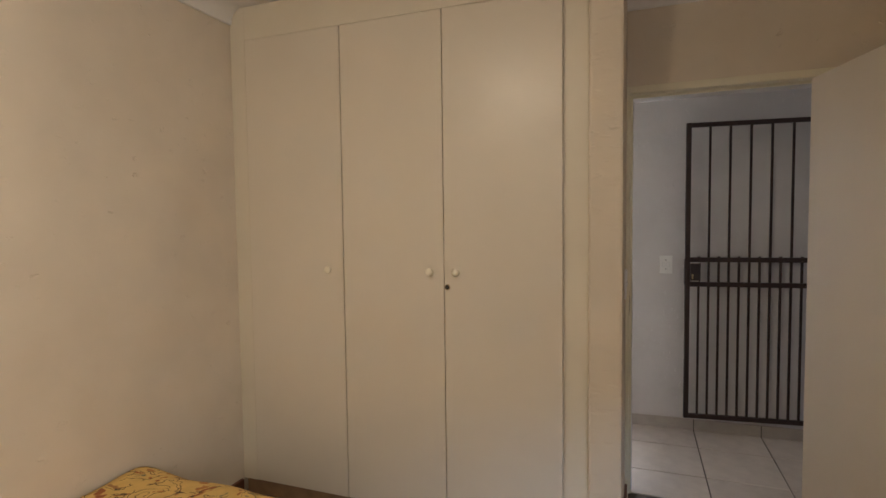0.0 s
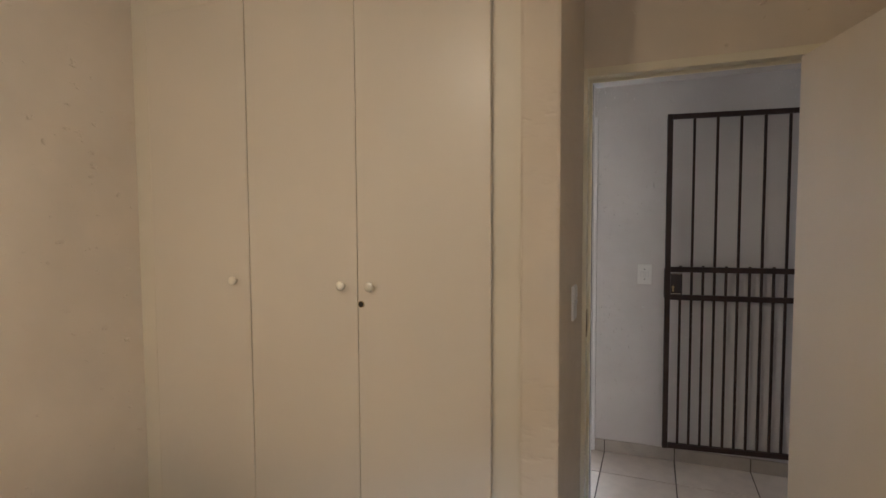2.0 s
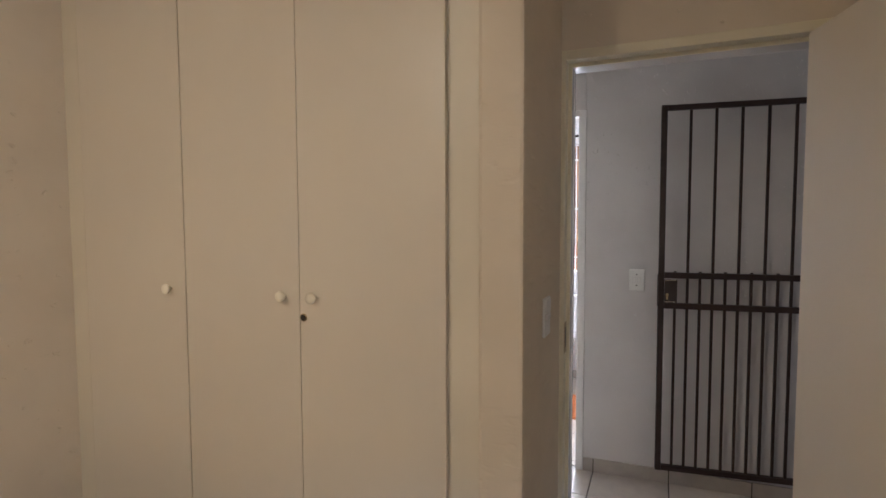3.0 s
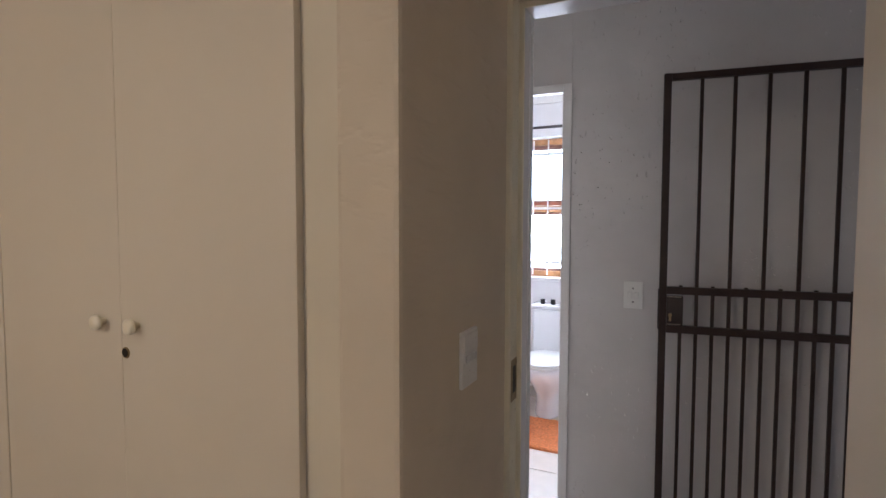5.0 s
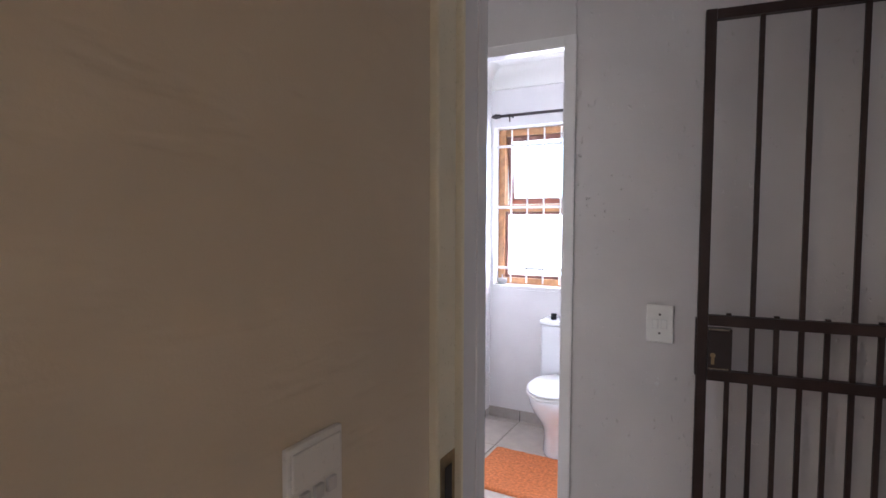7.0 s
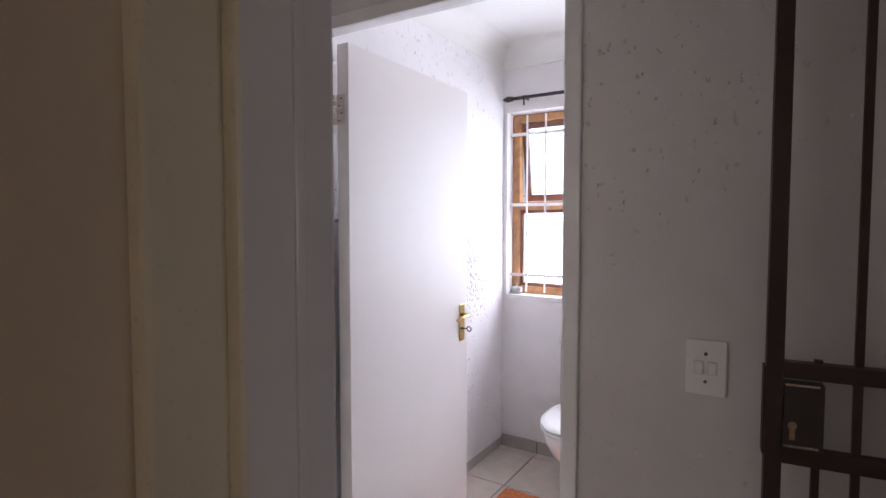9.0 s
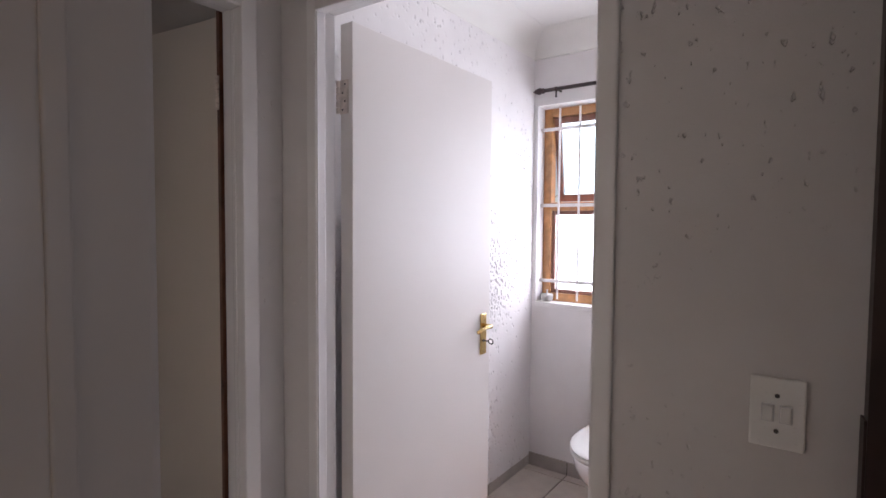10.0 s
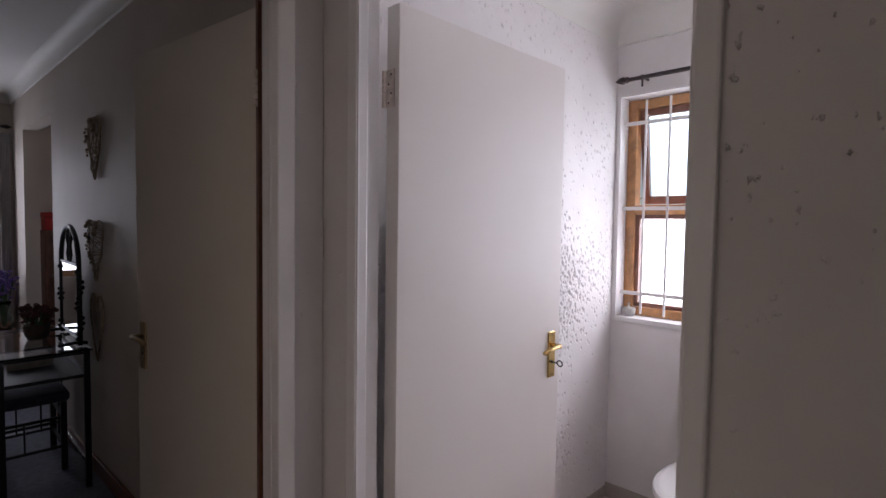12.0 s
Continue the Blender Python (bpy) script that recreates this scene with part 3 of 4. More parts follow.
def wall_switch(name, at, out, w, h, rockers, label, rocker_h=0.03, tall=False):
    """A switch plate on a wall; out is the wall's normal along x or y."""
    o = Vector(out)
    u = Vector((-o.y, o.x, 0))
    s = thing(name, at, label, "light switch")

    def slab(du0, du1, dz0, dz1, d0, d1, bev):
        p = Vector(at) + u * ((du0 + du1) / 2) + o * ((d0 + d1) / 2) + Vector((0, 0, (dz0 + dz1) / 2))
        ex = abs(u.x) * (du1 - du0) + abs(o.x) * (d1 - d0)
        ey = abs(u.y) * (du1 - du0) + abs(o.y) * (d1 - d0)
        return box(bmesh.new(), p.x - ex / 2, p.x + ex / 2, p.y - ey / 2, p.y + ey / 2, p.z - (dz1 - dz0) / 2, p.z + (dz1 - dz0) / 2, bevel=bev)
    part("plate", slab(-w / 2, w / 2, -h / 2, h / 2, 0.0, 0.009, 0.003), PLASTIC, s)
    for r in rockers:
        part("rocker_frame", slab(r - 0.0095, r + 0.0095, -rocker_h / 2 - 0.002, rocker_h / 2 + 0.002, 0.008, 0.0115, 0.001), ROCKER, s)
        part("rocker", slab(r - 0.0075, r + 0.0075, -rocker_h / 2, rocker_h / 2, 0.0105, 0.0145, 0.0015), PLASTIC, s)
    if not tall:
        for dz in (-0.03, 0.03):
            p = Vector(at) + Vector((0, 0, dz))
            part("screw", rod(bmesh.new(), p + o * 0.008, p + o * 0.0105, 0.0038, 10), SCREW, s)
    return s


wall_switch("light_switch", (0.066, GATEWALL + 0.010, 1.119), (0, -1, 0), 0.080, 0.120, (-0.013, 0.013), "white plastic double light switch on the passage wall", 0.026)
sw = wall_switch("light_switch", (SIDE, 2.622, 1.135), (1, 0, 0), 0.090, 0.128, (), "white plastic light switch beside the bedroom door", tall=True)
part("upper_cover", boxes((SIDE + 0.008, SIDE + 0.012, 2.583, 2.661, 1.150, 1.192), bevel=0.0015), PLASTIC, sw)
for dy in (-0.022, 0.0, 0.022):
    part("rocker", boxes((SIDE + 0.008, SIDE + 0.014, 2.622 + dy - 0.007, 2.622 + dy + 0.007, 1.128, 1.144), bevel=0.0012), ROCKER, sw)


def bed():
    b = thing("bed", (-1.55, 0.8, 0), "single bed base with a mattress beside the wall", "bed")
    part("base", box(bmesh.new(), -2.03, -1.15, -0.20, 1.72, 0.06, 0.22, bevel=0.02), NAVY, b)
    part("mattress", box(bmesh.new(), -2.035, -1.145, -0.21, 1.73, 0.222, 0.385, bevel=0.05, segs=4), PAPER, b, smooth=True)
    for x in (-1.95, -1.23):
        for y in (-0.1, 1.62):
            part("leg", rod(bmesh.new(), (x, y, 0), (x, y, 0.062), 0.025, 12, 0.03), SKIRT_WOOD, b)


bed()


def bedspread():
    """A rumpled cover that lies on the mattress and hangs over its free sides."""
    bm = bmesh.new()
    nx, ny = 34, 60
    x0, x1, y0, y1 = -2.045, -1.125, -0.23, 1.752
    grid = []
    for i in range(nx + 1):
        row = []
        for j in range(ny + 1):
            u, v = i / nx, j / ny
            x, y = x0 + (x1 - x0) * u, y0 + (y1 - y0) * v
            edge = max(0.0, 1 - min(1 - u, v, 1 - v) / 0.055)
            z = 0.404 + 0.022 * max(0.0, 1 - u * 5) * (1 if v > 0.5 else 0.6) + 0.012 * noise.noise((x * 4, y * 4, 0)) + 0.02 * noise.noise((x * 1.6, y * 1.6, 3)) - 0.035 * edge * edge
            row.append(bm.verts.new((x, y, z)))
        grid.append(row)
    for i in range(nx):
        for j in range(ny):
            bm.faces.new((grid[i][j], grid[i + 1][j], grid[i + 1][j + 1], grid[i][j + 1]))
    for line_, out in (([grid[nx][j] for j in range(ny + 1)], (1, 0)), ([grid[i][ny] for i in range(nx + 1)], (0, 1)), ([grid[i][0] for i in range(nx + 1)], (0, -1))):
        prev = line_
        for step in range(1, 6):
            row = []
            for k, vtx in enumerate(line_):
                w = 0.012 * math.sin(k * 0.9) * step / 5
                row.append(bm.verts.new((vtx.co.x + out[0] * (0.008 + w), vtx.co.y + out[1] * (0.008 + w), vtx.co.z - 0.055 * step)))
            for k in range(len(row) - 1):
                bm.faces.new((prev[k], prev[k + 1], row[k + 1], row[k]))
            prev = row
    bmesh.ops.recalc_face_normals(bm, faces=bm.faces[:])
    ob = part("bedspread", bm, FLORAL, smooth=True)
    md = ob.modifiers.new("thick", "SOLIDIFY")
    md.thickness = 0.006
    return tagged(ob, "yellow cotton bedspread with a brown vine and flower print", "bedspread")


def floral():
    m = material("yellow_floral_cotton", (0.66, 0.44, 0.14), 0.9, vary=0.08, grain=20, fine=500, bump=0.5, depth=0.002)
    t, link = m.node_tree, m.node_tree.links.new
    b = t.nodes["Principled BSDF"]
    base = b.inputs["Base Color"].links[0].from_socket
    co = t.nodes.new("ShaderNodeTexCoord")
    warp = t.nodes.new("ShaderNodeTexNoise")
    warp.inputs["Scale"].default_value = 7
    link(co.outputs["Object"], warp.inputs["Vector"])
    mixv = t.nodes.new("ShaderNodeVectorMath")
    mixv.operation = "MULTIPLY_ADD"
    mixv.inputs[1].default_value = (0.35, 0.35, 0.35)
    link(warp.outputs["Color"], mixv.inputs[0]), link(co.outputs["Object"], mixv.inputs[2])
    vein = t.nodes.new("ShaderNodeTexVoronoi")
    vein.feature, vein.inputs["Scale"].default_value = "DISTANCE_TO_EDGE", 13.0
    link(mixv.outputs[0], vein.inputs["Vector"])
    v1 = t.nodes.new("ShaderNodeMapRange")
    v1.inputs[1].default_value, v1.inputs[2].default_value, v1.inputs[3].default_value, v1.inputs[4].default_value = 0.02, 0.045, 1, 0
    link(vein.outputs["Distance"], v1.inputs[0])
    gap_noise, gm, gmul = t.nodes.new("ShaderNodeTexNoise"), t.nodes.new("ShaderNodeMapRange"), t.nodes.new("ShaderNodeMath")
    gap_noise.inputs["Scale"].default_value = 16
    gm.inputs[1].default_value, gm.inputs[2].default_value = 0.46, 0.54
    gmul.operation = "MULTIPLY"
    link(co.outputs["Object"], gap_noise.inputs["Vector"]), link(gap_noise.outputs[0], gm.inputs[0])
    link(v1.outputs[0], gmul.inputs[0]), link(gm.outputs[0], gmul.inputs[1])
    bl = t.nodes.new("ShaderNodeTexVoronoi")
    bl.inputs["Scale"].default_value = 15
    link(mixv.outputs[0], bl.inputs["Vector"])
    v2 = t.nodes.new("ShaderNodeMapRange")
    v2.inputs[1].default_value, v2.inputs[2].default_value, v2.inputs[3].default_value, v2.inputs[4].default_value = 0.26, 0.33, 1, 0
    link(bl.outputs["Distance"], v2.inputs[0])
    hue = t.nodes.new("ShaderNodeValToRGB")
    hue.color_ramp.elements[0].color, hue.color_ramp.elements[1].color = (0.30, 0.09, 0.03, 1), (0.16, 0.17, 0.10, 1)
    e = hue.color_ramp.elements.new(0.55)
    e.color = (0.45, 0.20, 0.05, 1)
    sep = t.nodes.new("ShaderNodeSeparateColor")
    link(bl.outputs["Color"], sep.inputs[0]), link(sep.outputs[0], hue.inputs[0])
    m1, m2 = t.nodes.new("ShaderNodeMix"), t.nodes.new("ShaderNodeMix")
    m1.data_type = m2.data_type = "RGBA"
    link(v2.outputs[0], m1.inputs[0]), link(base, m1.inputs[6]), link(hue.outputs[0], m1.inputs[7])
    link(gmul.outputs[0], m2.inputs[0]), link(m1.outputs[2], m2.inputs[6])
    m2.inputs[7].default_value = (0.10, 0.06, 0.03, 1)
    link(m2.outputs[2], b.inputs["Base Color"])
    return m


FLORAL = floral()
bedspread()


def ceiling_light():
    c = thing("ceiling_light", (-0.88, 0.25, BED_TOP), "round white ceiling light, switched on", "ceiling light")
    part("base_ring", lathe(bmesh.new(), (-0.88, 0.25, BED_TOP - 0.03), [(0.15, 0), (0.165, 0.006), (0.165, 0.03)], 32), PLASTIC, c, smooth=False)
    g = material("lit_opal_glass", (0.9, 0.85, 0.75), 0.4, bump=0)
    pb = g.node_tree.nodes["Principled BSDF"]
    pb.inputs["Emission Color"].default_value, pb.inputs["Emission Strength"].default_value = (1.0, 0.81, 0.57, 1), LAMP_GLOW
    part("diffuser", lathe(bmesh.new(), (-0.88, 0.25, BED_TOP - 0.095), [(0.01, 0), (0.06, 0.006), (0.11, 0.025), (0.14, 0.055), (0.145, 0.066)], 32), g, c, smooth=True)


LAMP_GLOW = 66.0
ceiling_light()


# ---- windows ----
def bedroom_window():
    w = tagged(new("window_2"), "wooden bedroom window with clear panes", "window", kind="structure")
    w.matrix_basis = pose(1.28, -0.75, 0.92)
    for name, r in (("window_frame", (-1.50, -1.43, 0.92, 2.07)), ("window_frame", (-0.07, 0.0, 0.92, 2.07)), ("window_frame", (-1.43, -0.07, 0.92, 0.99)), ("window_frame", (-1.43, -0.07, 2.0, 2.07)), ("mullion", (-0.78, -0.72, 0.99, 2.0))):
        part(name, boxes((1.25, 1.31, *r), bevel=0.004), WOOD, w)
    for a, b in ((-1.43, -0.78), (-0.72, -0.07)):
        part("pane", boxes((1.278, 1.283, a, b, 0.99, 2.0)), GLASS, w).visible_shadow = False


bedroom_window()


# ---- passage ----
def security_gate():
    """A welded square-bar gate, folded open before the wall; built along its own x."""
    g = thing("security_gate", (0.176, 3.858, 0), "dark brown steel security gate folded open against the wall", "security gate", turn=GATE_TURN)
    w, z0, z1 = 0.742, 0.120, 2.036

    def bar(name, a0, a1, b0, b1, d, label=""):
        return part(name, boxes((a0, a1, -d / 2, d / 2, b0, b1), bevel=0.0015), STEEL_DARK, g, label, local=True)
    bar("stile", 0, 0.028, z0, z1, 0.028)
    bar("stile", w - 0.028, w, z0, z1, 0.028)
    for a, b in ((z1 - 0.028, z1 - 0.001), (z0 + 0.001, z0 + 0.028), (1.146, 1.176), (0.987, 1.017)):
        bar("rail", 0.0285, w - 0.0285, a, b, 0.026)
    first, pitch = 0.140, 0.1175
    for k in range(5):
        x = first + pitch * k
        bar("bar", x - 0.0065, x + 0.0065, 1.1765, z1 - 0.0285, 0.013)
    for k in range(-1, 10):
        x = first + pitch / 2 * k
        if k >= 0:
            bar("bar", x - 0.0065, x + 0.0065, 1.0175, 1.1455, 0.013)
        bar("bar", x - 0.0065, x + 0.0065, z0 + 0.0285, 0.9865, 0.013)
        if k % 2:
            bar("bar_end", x - 0.0065, x + 0.0065, 1.1765, 1.183, 0.013)
    lock = part("lock_box", boxes((0.0288, 0.090, -0.018, 0.012, 1.018, 1.1395), bevel=0.002), LOCK, g, "dark steel lock box", local=True)
    for a in (1.1345, 1.022):
        part("lock_cover", boxes((0.030, 0.082, -0.0195, -0.0178, a, a + 0.0045)), CHROME, lock, local=True)
    bm = rod(bmesh.new(), (0.042, -0.018, 1.062), (0.042, -0.0205, 1.062), 0.0072, 12)
    box(bm, 0.0378, 0.0462, -0.0205, -0.018, 1.036, 1.060)
    part("lock_cylinder", bm, WORN_BRASS, lock, "worn brass lock cylinder", local=True)
    part("lock_plate", boxes((-0.004, -0.0005, -0.014, 0.014, 1.000, 1.165)), STEEL_DARK, g, local=True)
    for z in (0.35, 1.75):
        bm = rod(bmesh.new(), (w + 0.010, 0, z - 0.04), (w + 0.010, 0, z + 0.04), 0.0095, 12)
        box(bm, w + 0.010, w + 0.03, -0.003, 0.085, z - 0.02, z + 0.02)
        part("hinge", bm, STEEL_DARK, g, local=True)


GATE_TURN = 6.5
security_gate()

# plugged holes and chips in the passage wall
for x, z, r in ((0.061, 0.922, 0.006), (0.064, 0.94, 0.0025)):
    bm = lathe(bmesh.new(), (x, GATEWALL + 0.011, z), [(r * 1.3, 0), (r, 0.002), (r * 0.55, 0.0028)], 12, axis=(0, -1, 0))
    tagged(part("wall_plug", bm, ROCKER), "small grey plugged screw hole in the wall", "wall plug")


# ---- bathroom ----
def bath_window():
    w = tagged(new("window_1"), "varnished wooden bathroom window with an open top vent", "window", kind="structure")
    y0, y1 = 5.80, 5.86
    x0, x1, z0, z1 = -1.245, 0.245, 0.985, 2.112
    w.matrix_basis = pose(x0, y0, z0)
    xm = (x0 + x1) / 2
    f = 0.05
    for r in ((x0, x0 + f, y0, y1, z0, z1), (x1 - f, x1, y0, y1, z0, z1), (x0 + f, x1 - f, y0, y1, z1 - 0.048, z1), (x0 + f, x1 - f, y0, y1, z0, z0 + 0.045), (xm - 0.03, xm + 0.03, y0, y1, z0 + 0.045, z1 - 0.048)):
        part("window_frame", boxes(r, bevel=0.004), WOOD, w)
    for a, b in ((x0 + f, xm - 0.03), (xm + 0.03, x1 - f)):
        part("transom", boxes((a, b, y0, y1, 1.515, 1.565), bevel=0.004), WOOD, w)
        # fixed lower light
        for r in ((a, a + 0.022, y0 + 0.015, y1 - 0.01, z0 + 0.045, 1.515), (b - 0.022, b, y0 + 0.015, y1 - 0.01, z0 + 0.045, 1.515), (a + 0.022, b - 0.022, y0 + 0.015, y1 - 0.01, z0 + 0.045, z0 + 0.067), (a + 0.022, b - 0.022, y0 + 0.015, y1 - 0.01, 1.493, 1.515)):
            part("bead", boxes(r, bevel=0.002), SKIRT_RED, w)
        p = part("pane", boxes((a + 0.022, b - 0.022, y0 + 0.03, y0 + 0.034, z0 + 0.067, 1.493)), FROST, w)
        p.visible_shadow = False
        # top-hung vent, swung outwards at its foot
        top, h, wd = z1 - 0.05, z1 - 0.05 - 1.567, b - a
        s = part("sash", boxes((0, 0.036, 0, 0.035, -h, 0), (wd - 0.036, wd, 0, 0.035, -h, 0), (0.036, wd - 0.036, 0, 0.035, -0.036, 0), (0.036, wd - 0.036, 0, 0.035, -h, -h + 0.042), bevel=0.003), SKIRT_RED, w, local=True)
        s.matrix_basis = w.matrix_basis.inverted() @ pose(a + 0.001, y0 + 0.025, top, 8)
        p = part("pane", boxes((0.036, wd - 0.036, 0.014, 0.018, -h + 0.042, -0.036)), BLUE_FROST, s, "obscured blue-green glass", local=True)
        p.visible_shadow = False
    part("window_sill", boxes((x0, x1, BATH_END - 0.012, y0 - 0.001, 0.957, 0.983), bevel=0.004), BATH_WALL, w)
    part("stay", rod(bmesh.new(), (x0 + 0.062, y0 + 0.03, 1.60), (x0 + 0.066, y0 + 0.14, 1.63), 0.004), WORN_BRASS, w)


SKIRT_RED = material("red_brown_sash_wood", (0.17, 0.07, 0.045), 0.4, vary=0.25, grain=18, bump=0.15)
bath_window()


def burglar_bars():
    g = thing("burglar_bars", (-1.2, 5.77, 1.0), "white painted flat burglar bars across the window", "burglar bars")
    y = 5.752
    for k in range(12):
        x = -1.128 + 0.1205 * k
        part("upright", boxes((x - 0.0055, x + 0.0055, y, y + 0.006, 1.0, 2.10), bevel=0.001), BAR_WHITE, g)
    for z in (1.105, 1.546, 1.985):
        part("crossbar", boxes((-1.262, 0.255, y + 0.0065, y + 0.0125, z - 0.0095, z + 0.0095), bevel=0.001), BAR_WHITE, g)
        part("lug", ball(bmesh.new(), (-1.255, y + 0.009, z - 0.01), 0.017, (0.5, 1, 1)), BAR_WHITE, g, smooth=True)


burglar_bars()


def curtain_rod(name, a, b, out, label, finials=(True, True)):
    """A dark rod with pointed finials on short brackets."""
    a, b = Vector(a), Vector(b)
    d = (b - a).normalized()
    c = thing(name, a, label, "curtain rod")
    part("rod", rod(bmesh.new(), a, b, 0.0105, 14), ROD_DARK, c, smooth=True)
    for p, way, on in ((a, -d, finials[0]), (b, d, finials[1])):
        if on:
            part("finial", lathe(bmesh.new(), p, [(0.0105, 0), (0.0155, 0.004), (0.0155, 0.012), (0.012, 0.016), (0.018, 0.024), (0.0185, 0.034), (0.013, 0.05), (0.006, 0.062), (0.001, 0.07)], 16, axis=way), ROD_DARK, c, smooth=True)
    for p in (a + d * 0.07, b - d * 0.07):
        bm = rod(bmesh.new(), p, p + Vector(out) * 0.068, 0.006)
        rod(bm, p + Vector((0, 0, -0.012)), p + Vector((0, 0, -0.045)), 0.005)
        ball(bm, p, 0.0135)
        part("bracket", bm, ROD_DARK, c)


ROD_DARK = material("dark_grey_rod_paint", (0.06, 0.045, 0.045), 0.35, 0.3, vary=0.1, bump=0.05)
curtain_rod("curtain_rod", (-1.175, 5.645, 2.182), (0.36, 5.645, 2.182), (0, 1, 0), "dark grey curtain rod with turned finials above the window")


def toilet():
    cx, back = -0.645, 5.715
    t = thing("toilet", (cx, 5.4, 0), "white ceramic close-coupled toilet with its lid down", "toilet")

    def ring(z, front, rear, half, n=28, square=0.0):
        pts = []
        cy, ry = (front + rear) / 2, (rear - front) / 2
        for k in range(n):
            a = 2 * math.pi * k / n
            e = 1.0 if math.sin(a) < 0 else 0.65
            sx, sy = math.cos(a), math.sin(a)
            pts.append((cx + half * math.copysign(abs(sx) ** e, sx), cy + ry * math.copysign(abs(sy) ** e, sy), z))
        return pts

    def loft(name, rows, mat, parent, label=""):
        bm = bmesh.new()
        rings = [[bm.verts.new(p) for p in ring(*r)] for r in rows]
        n = len(rings[0])
        for a, b in zip(rings, rings[1:]):
            for k in range(n):
                bm.faces.new((a[k], a[(k + 1) % n], b[(k + 1) % n], b[k]))
        bm.faces.new(list(reversed(rings[0])))
        bm.faces.new(rings[-1])
        return part(name, bm, mat, parent, label, smooth=True)
    loft("bowl", [(0.0, 5.225, 5.66, 0.105), (0.012, 5.22, 5.665, 0.108), (0.10, 5.235, 5.65, 0.098), (0.17, 5.215, 5.64, 0.103), (0.23, 5.165, 5.62, 0.122), (0.29, 5.105, 5.60, 0.146), (0.34, 5.07, 5.60, 0.161), (0.385, 5.055, 5.60, 0.167), (0.40, 5.06, 5.60, 0.165)], CERAMIC, t)
    loft("seat", [(0.401, 5.058, 5.50, 0.166), (0.406, 5.052, 5.50, 0.169), (0.416, 5.052, 5.50, 0.169), (0.420, 5.058, 5.50, 0.167)], PLASTIC, t, "white plastic seat")
    loft("lid", [(0.4225, 5.058, 5.51, 0.166), (0.428, 5.05, 5.51, 0.170), (0.436, 5.055, 5.51, 0.168), (0.444, 5.10, 5.49, 0.146), (0.447, 5.20, 5.45, 0.09)], PLASTIC, t, "white plastic lid, closed")
    part("cistern", box(bmesh.new(), cx - 0.182, cx + 0.182, 5.545, back, 0.395, 0.752, bevel=0.018, segs=3), CERAMIC, t, smooth=True)
    part("cistern_lid", box(bmesh.new(), cx - 0.19, cx + 0.19, 5.535, back + 0.002, 0.753, 0.785, bevel=0.010, segs=3), CERAMIC, t, smooth=True)
    for dx in (-0.068, 0.068):
        part("hinge_post", boxes((cx + dx - 0.012, cx + dx + 0.012, 5.495, 5.525, 0.40, 0.44), bevel=0.004), PLASTIC, t)


toilet()
for x in (-0.757, -0.675):
    j = thing("jar", (x, 5.60, 0.786), "small black jar on the cistern lid", "jar", group="jars on the cistern")
    part("body", lathe(bmesh.new(), (x, 5.60, 0.786), [(0.017, 0), (0.019, 0.003), (0.019, 0.022), (0.016, 0.026)], 16), BLACK, j, smooth=False)
    part("lid", lathe(bmesh.new(), (x, 5.60, 0.8125), [(0.0195, 0), (0.0195, 0.011), (0.017, 0.013)], 16), BLACK, j)

c = thing("clay_cup", (-1.195, 5.762, 0.984), "small grey clay pot on the window sill", "pot")
part("body", lathe(bmesh.new(), (-1.195, 5.762, 0.984), [(0.026, 0), (0.034, 0.010), (0.036, 0.03), (0.035, 0.042), (0.030, 0.042), (0.029, 0.032)], 20), CLAY, c, smooth=True)
part("knob", lathe(bmesh.new(), (-1.195, 5.762, 1.014), [(0.028, 0), (0.020, 0.012), (0.006, 0.016), (0.004, 0.03), (0.007, 0.036)], 16), CLAY, c, smooth=True)


def bath_mat():
    bm = bmesh.new()
    nx, ny = 60, 44
    grid = [[bm.verts.new((-1.0 + 0.76 * i / nx, 4.70 + 0.51 * j / ny, 0.017 + 0.004 * noise.noise((i * 0.9, j * 0.9, 0)) + 0.003 * noise.noise((i * 0.2, j * 0.2, 5)) - (0.010 if i in (0, nx) or j in (0, ny) else 0))) for j in range(ny + 1)] for i in range(nx + 1)]
    for i in range(nx):
        for j in range(ny):
            bm.faces.new((grid[i][j], grid[i + 1][j], grid[i + 1][j + 1], grid[i][j + 1]))
    edge = [grid[i][0] for i in range(nx + 1)] + [grid[nx][j] for j in range(1, ny + 1)] + [grid[i][ny] for i in range(nx - 1, -1, -1)] + [grid[0][j] for j in range(ny - 1, 0, -1)]
    low = [bm.verts.new((v.co.x, v.co.y, 0.001)) for v in edge]
    for k in range(len(edge)):
        bm.faces.new((edge[k], low[k], low[(k + 1) % len(edge)], edge[(k + 1) % len(edge)]))
    bmesh.ops.recalc_face_normals(bm, faces=bm.faces[:])
    tagged(part("bath_mat", bm, MAT, smooth=True), "orange cotton bath mat before the toilet", "bath mat")


bath_mat()

# towel on a rail behind the bathroom door
tr = thing("towel_rail", (-1.24, 4.45, 1.44), "plated towel rail on the pitted wall behind the door", "towel rail")
part("rail", rod(bmesh.new(), (-1.225, 4.20, 1.44), (-1.225, 4.75, 1.44), 0.008, 12), CHROME, tr, smooth=True)
for y in (4.22, 4.73):
    part("bracket", rod(bmesh.new(), (-1.283, y, 1.44), (-1.222, y, 1.44), 0.007, 10), CHROME, tr)


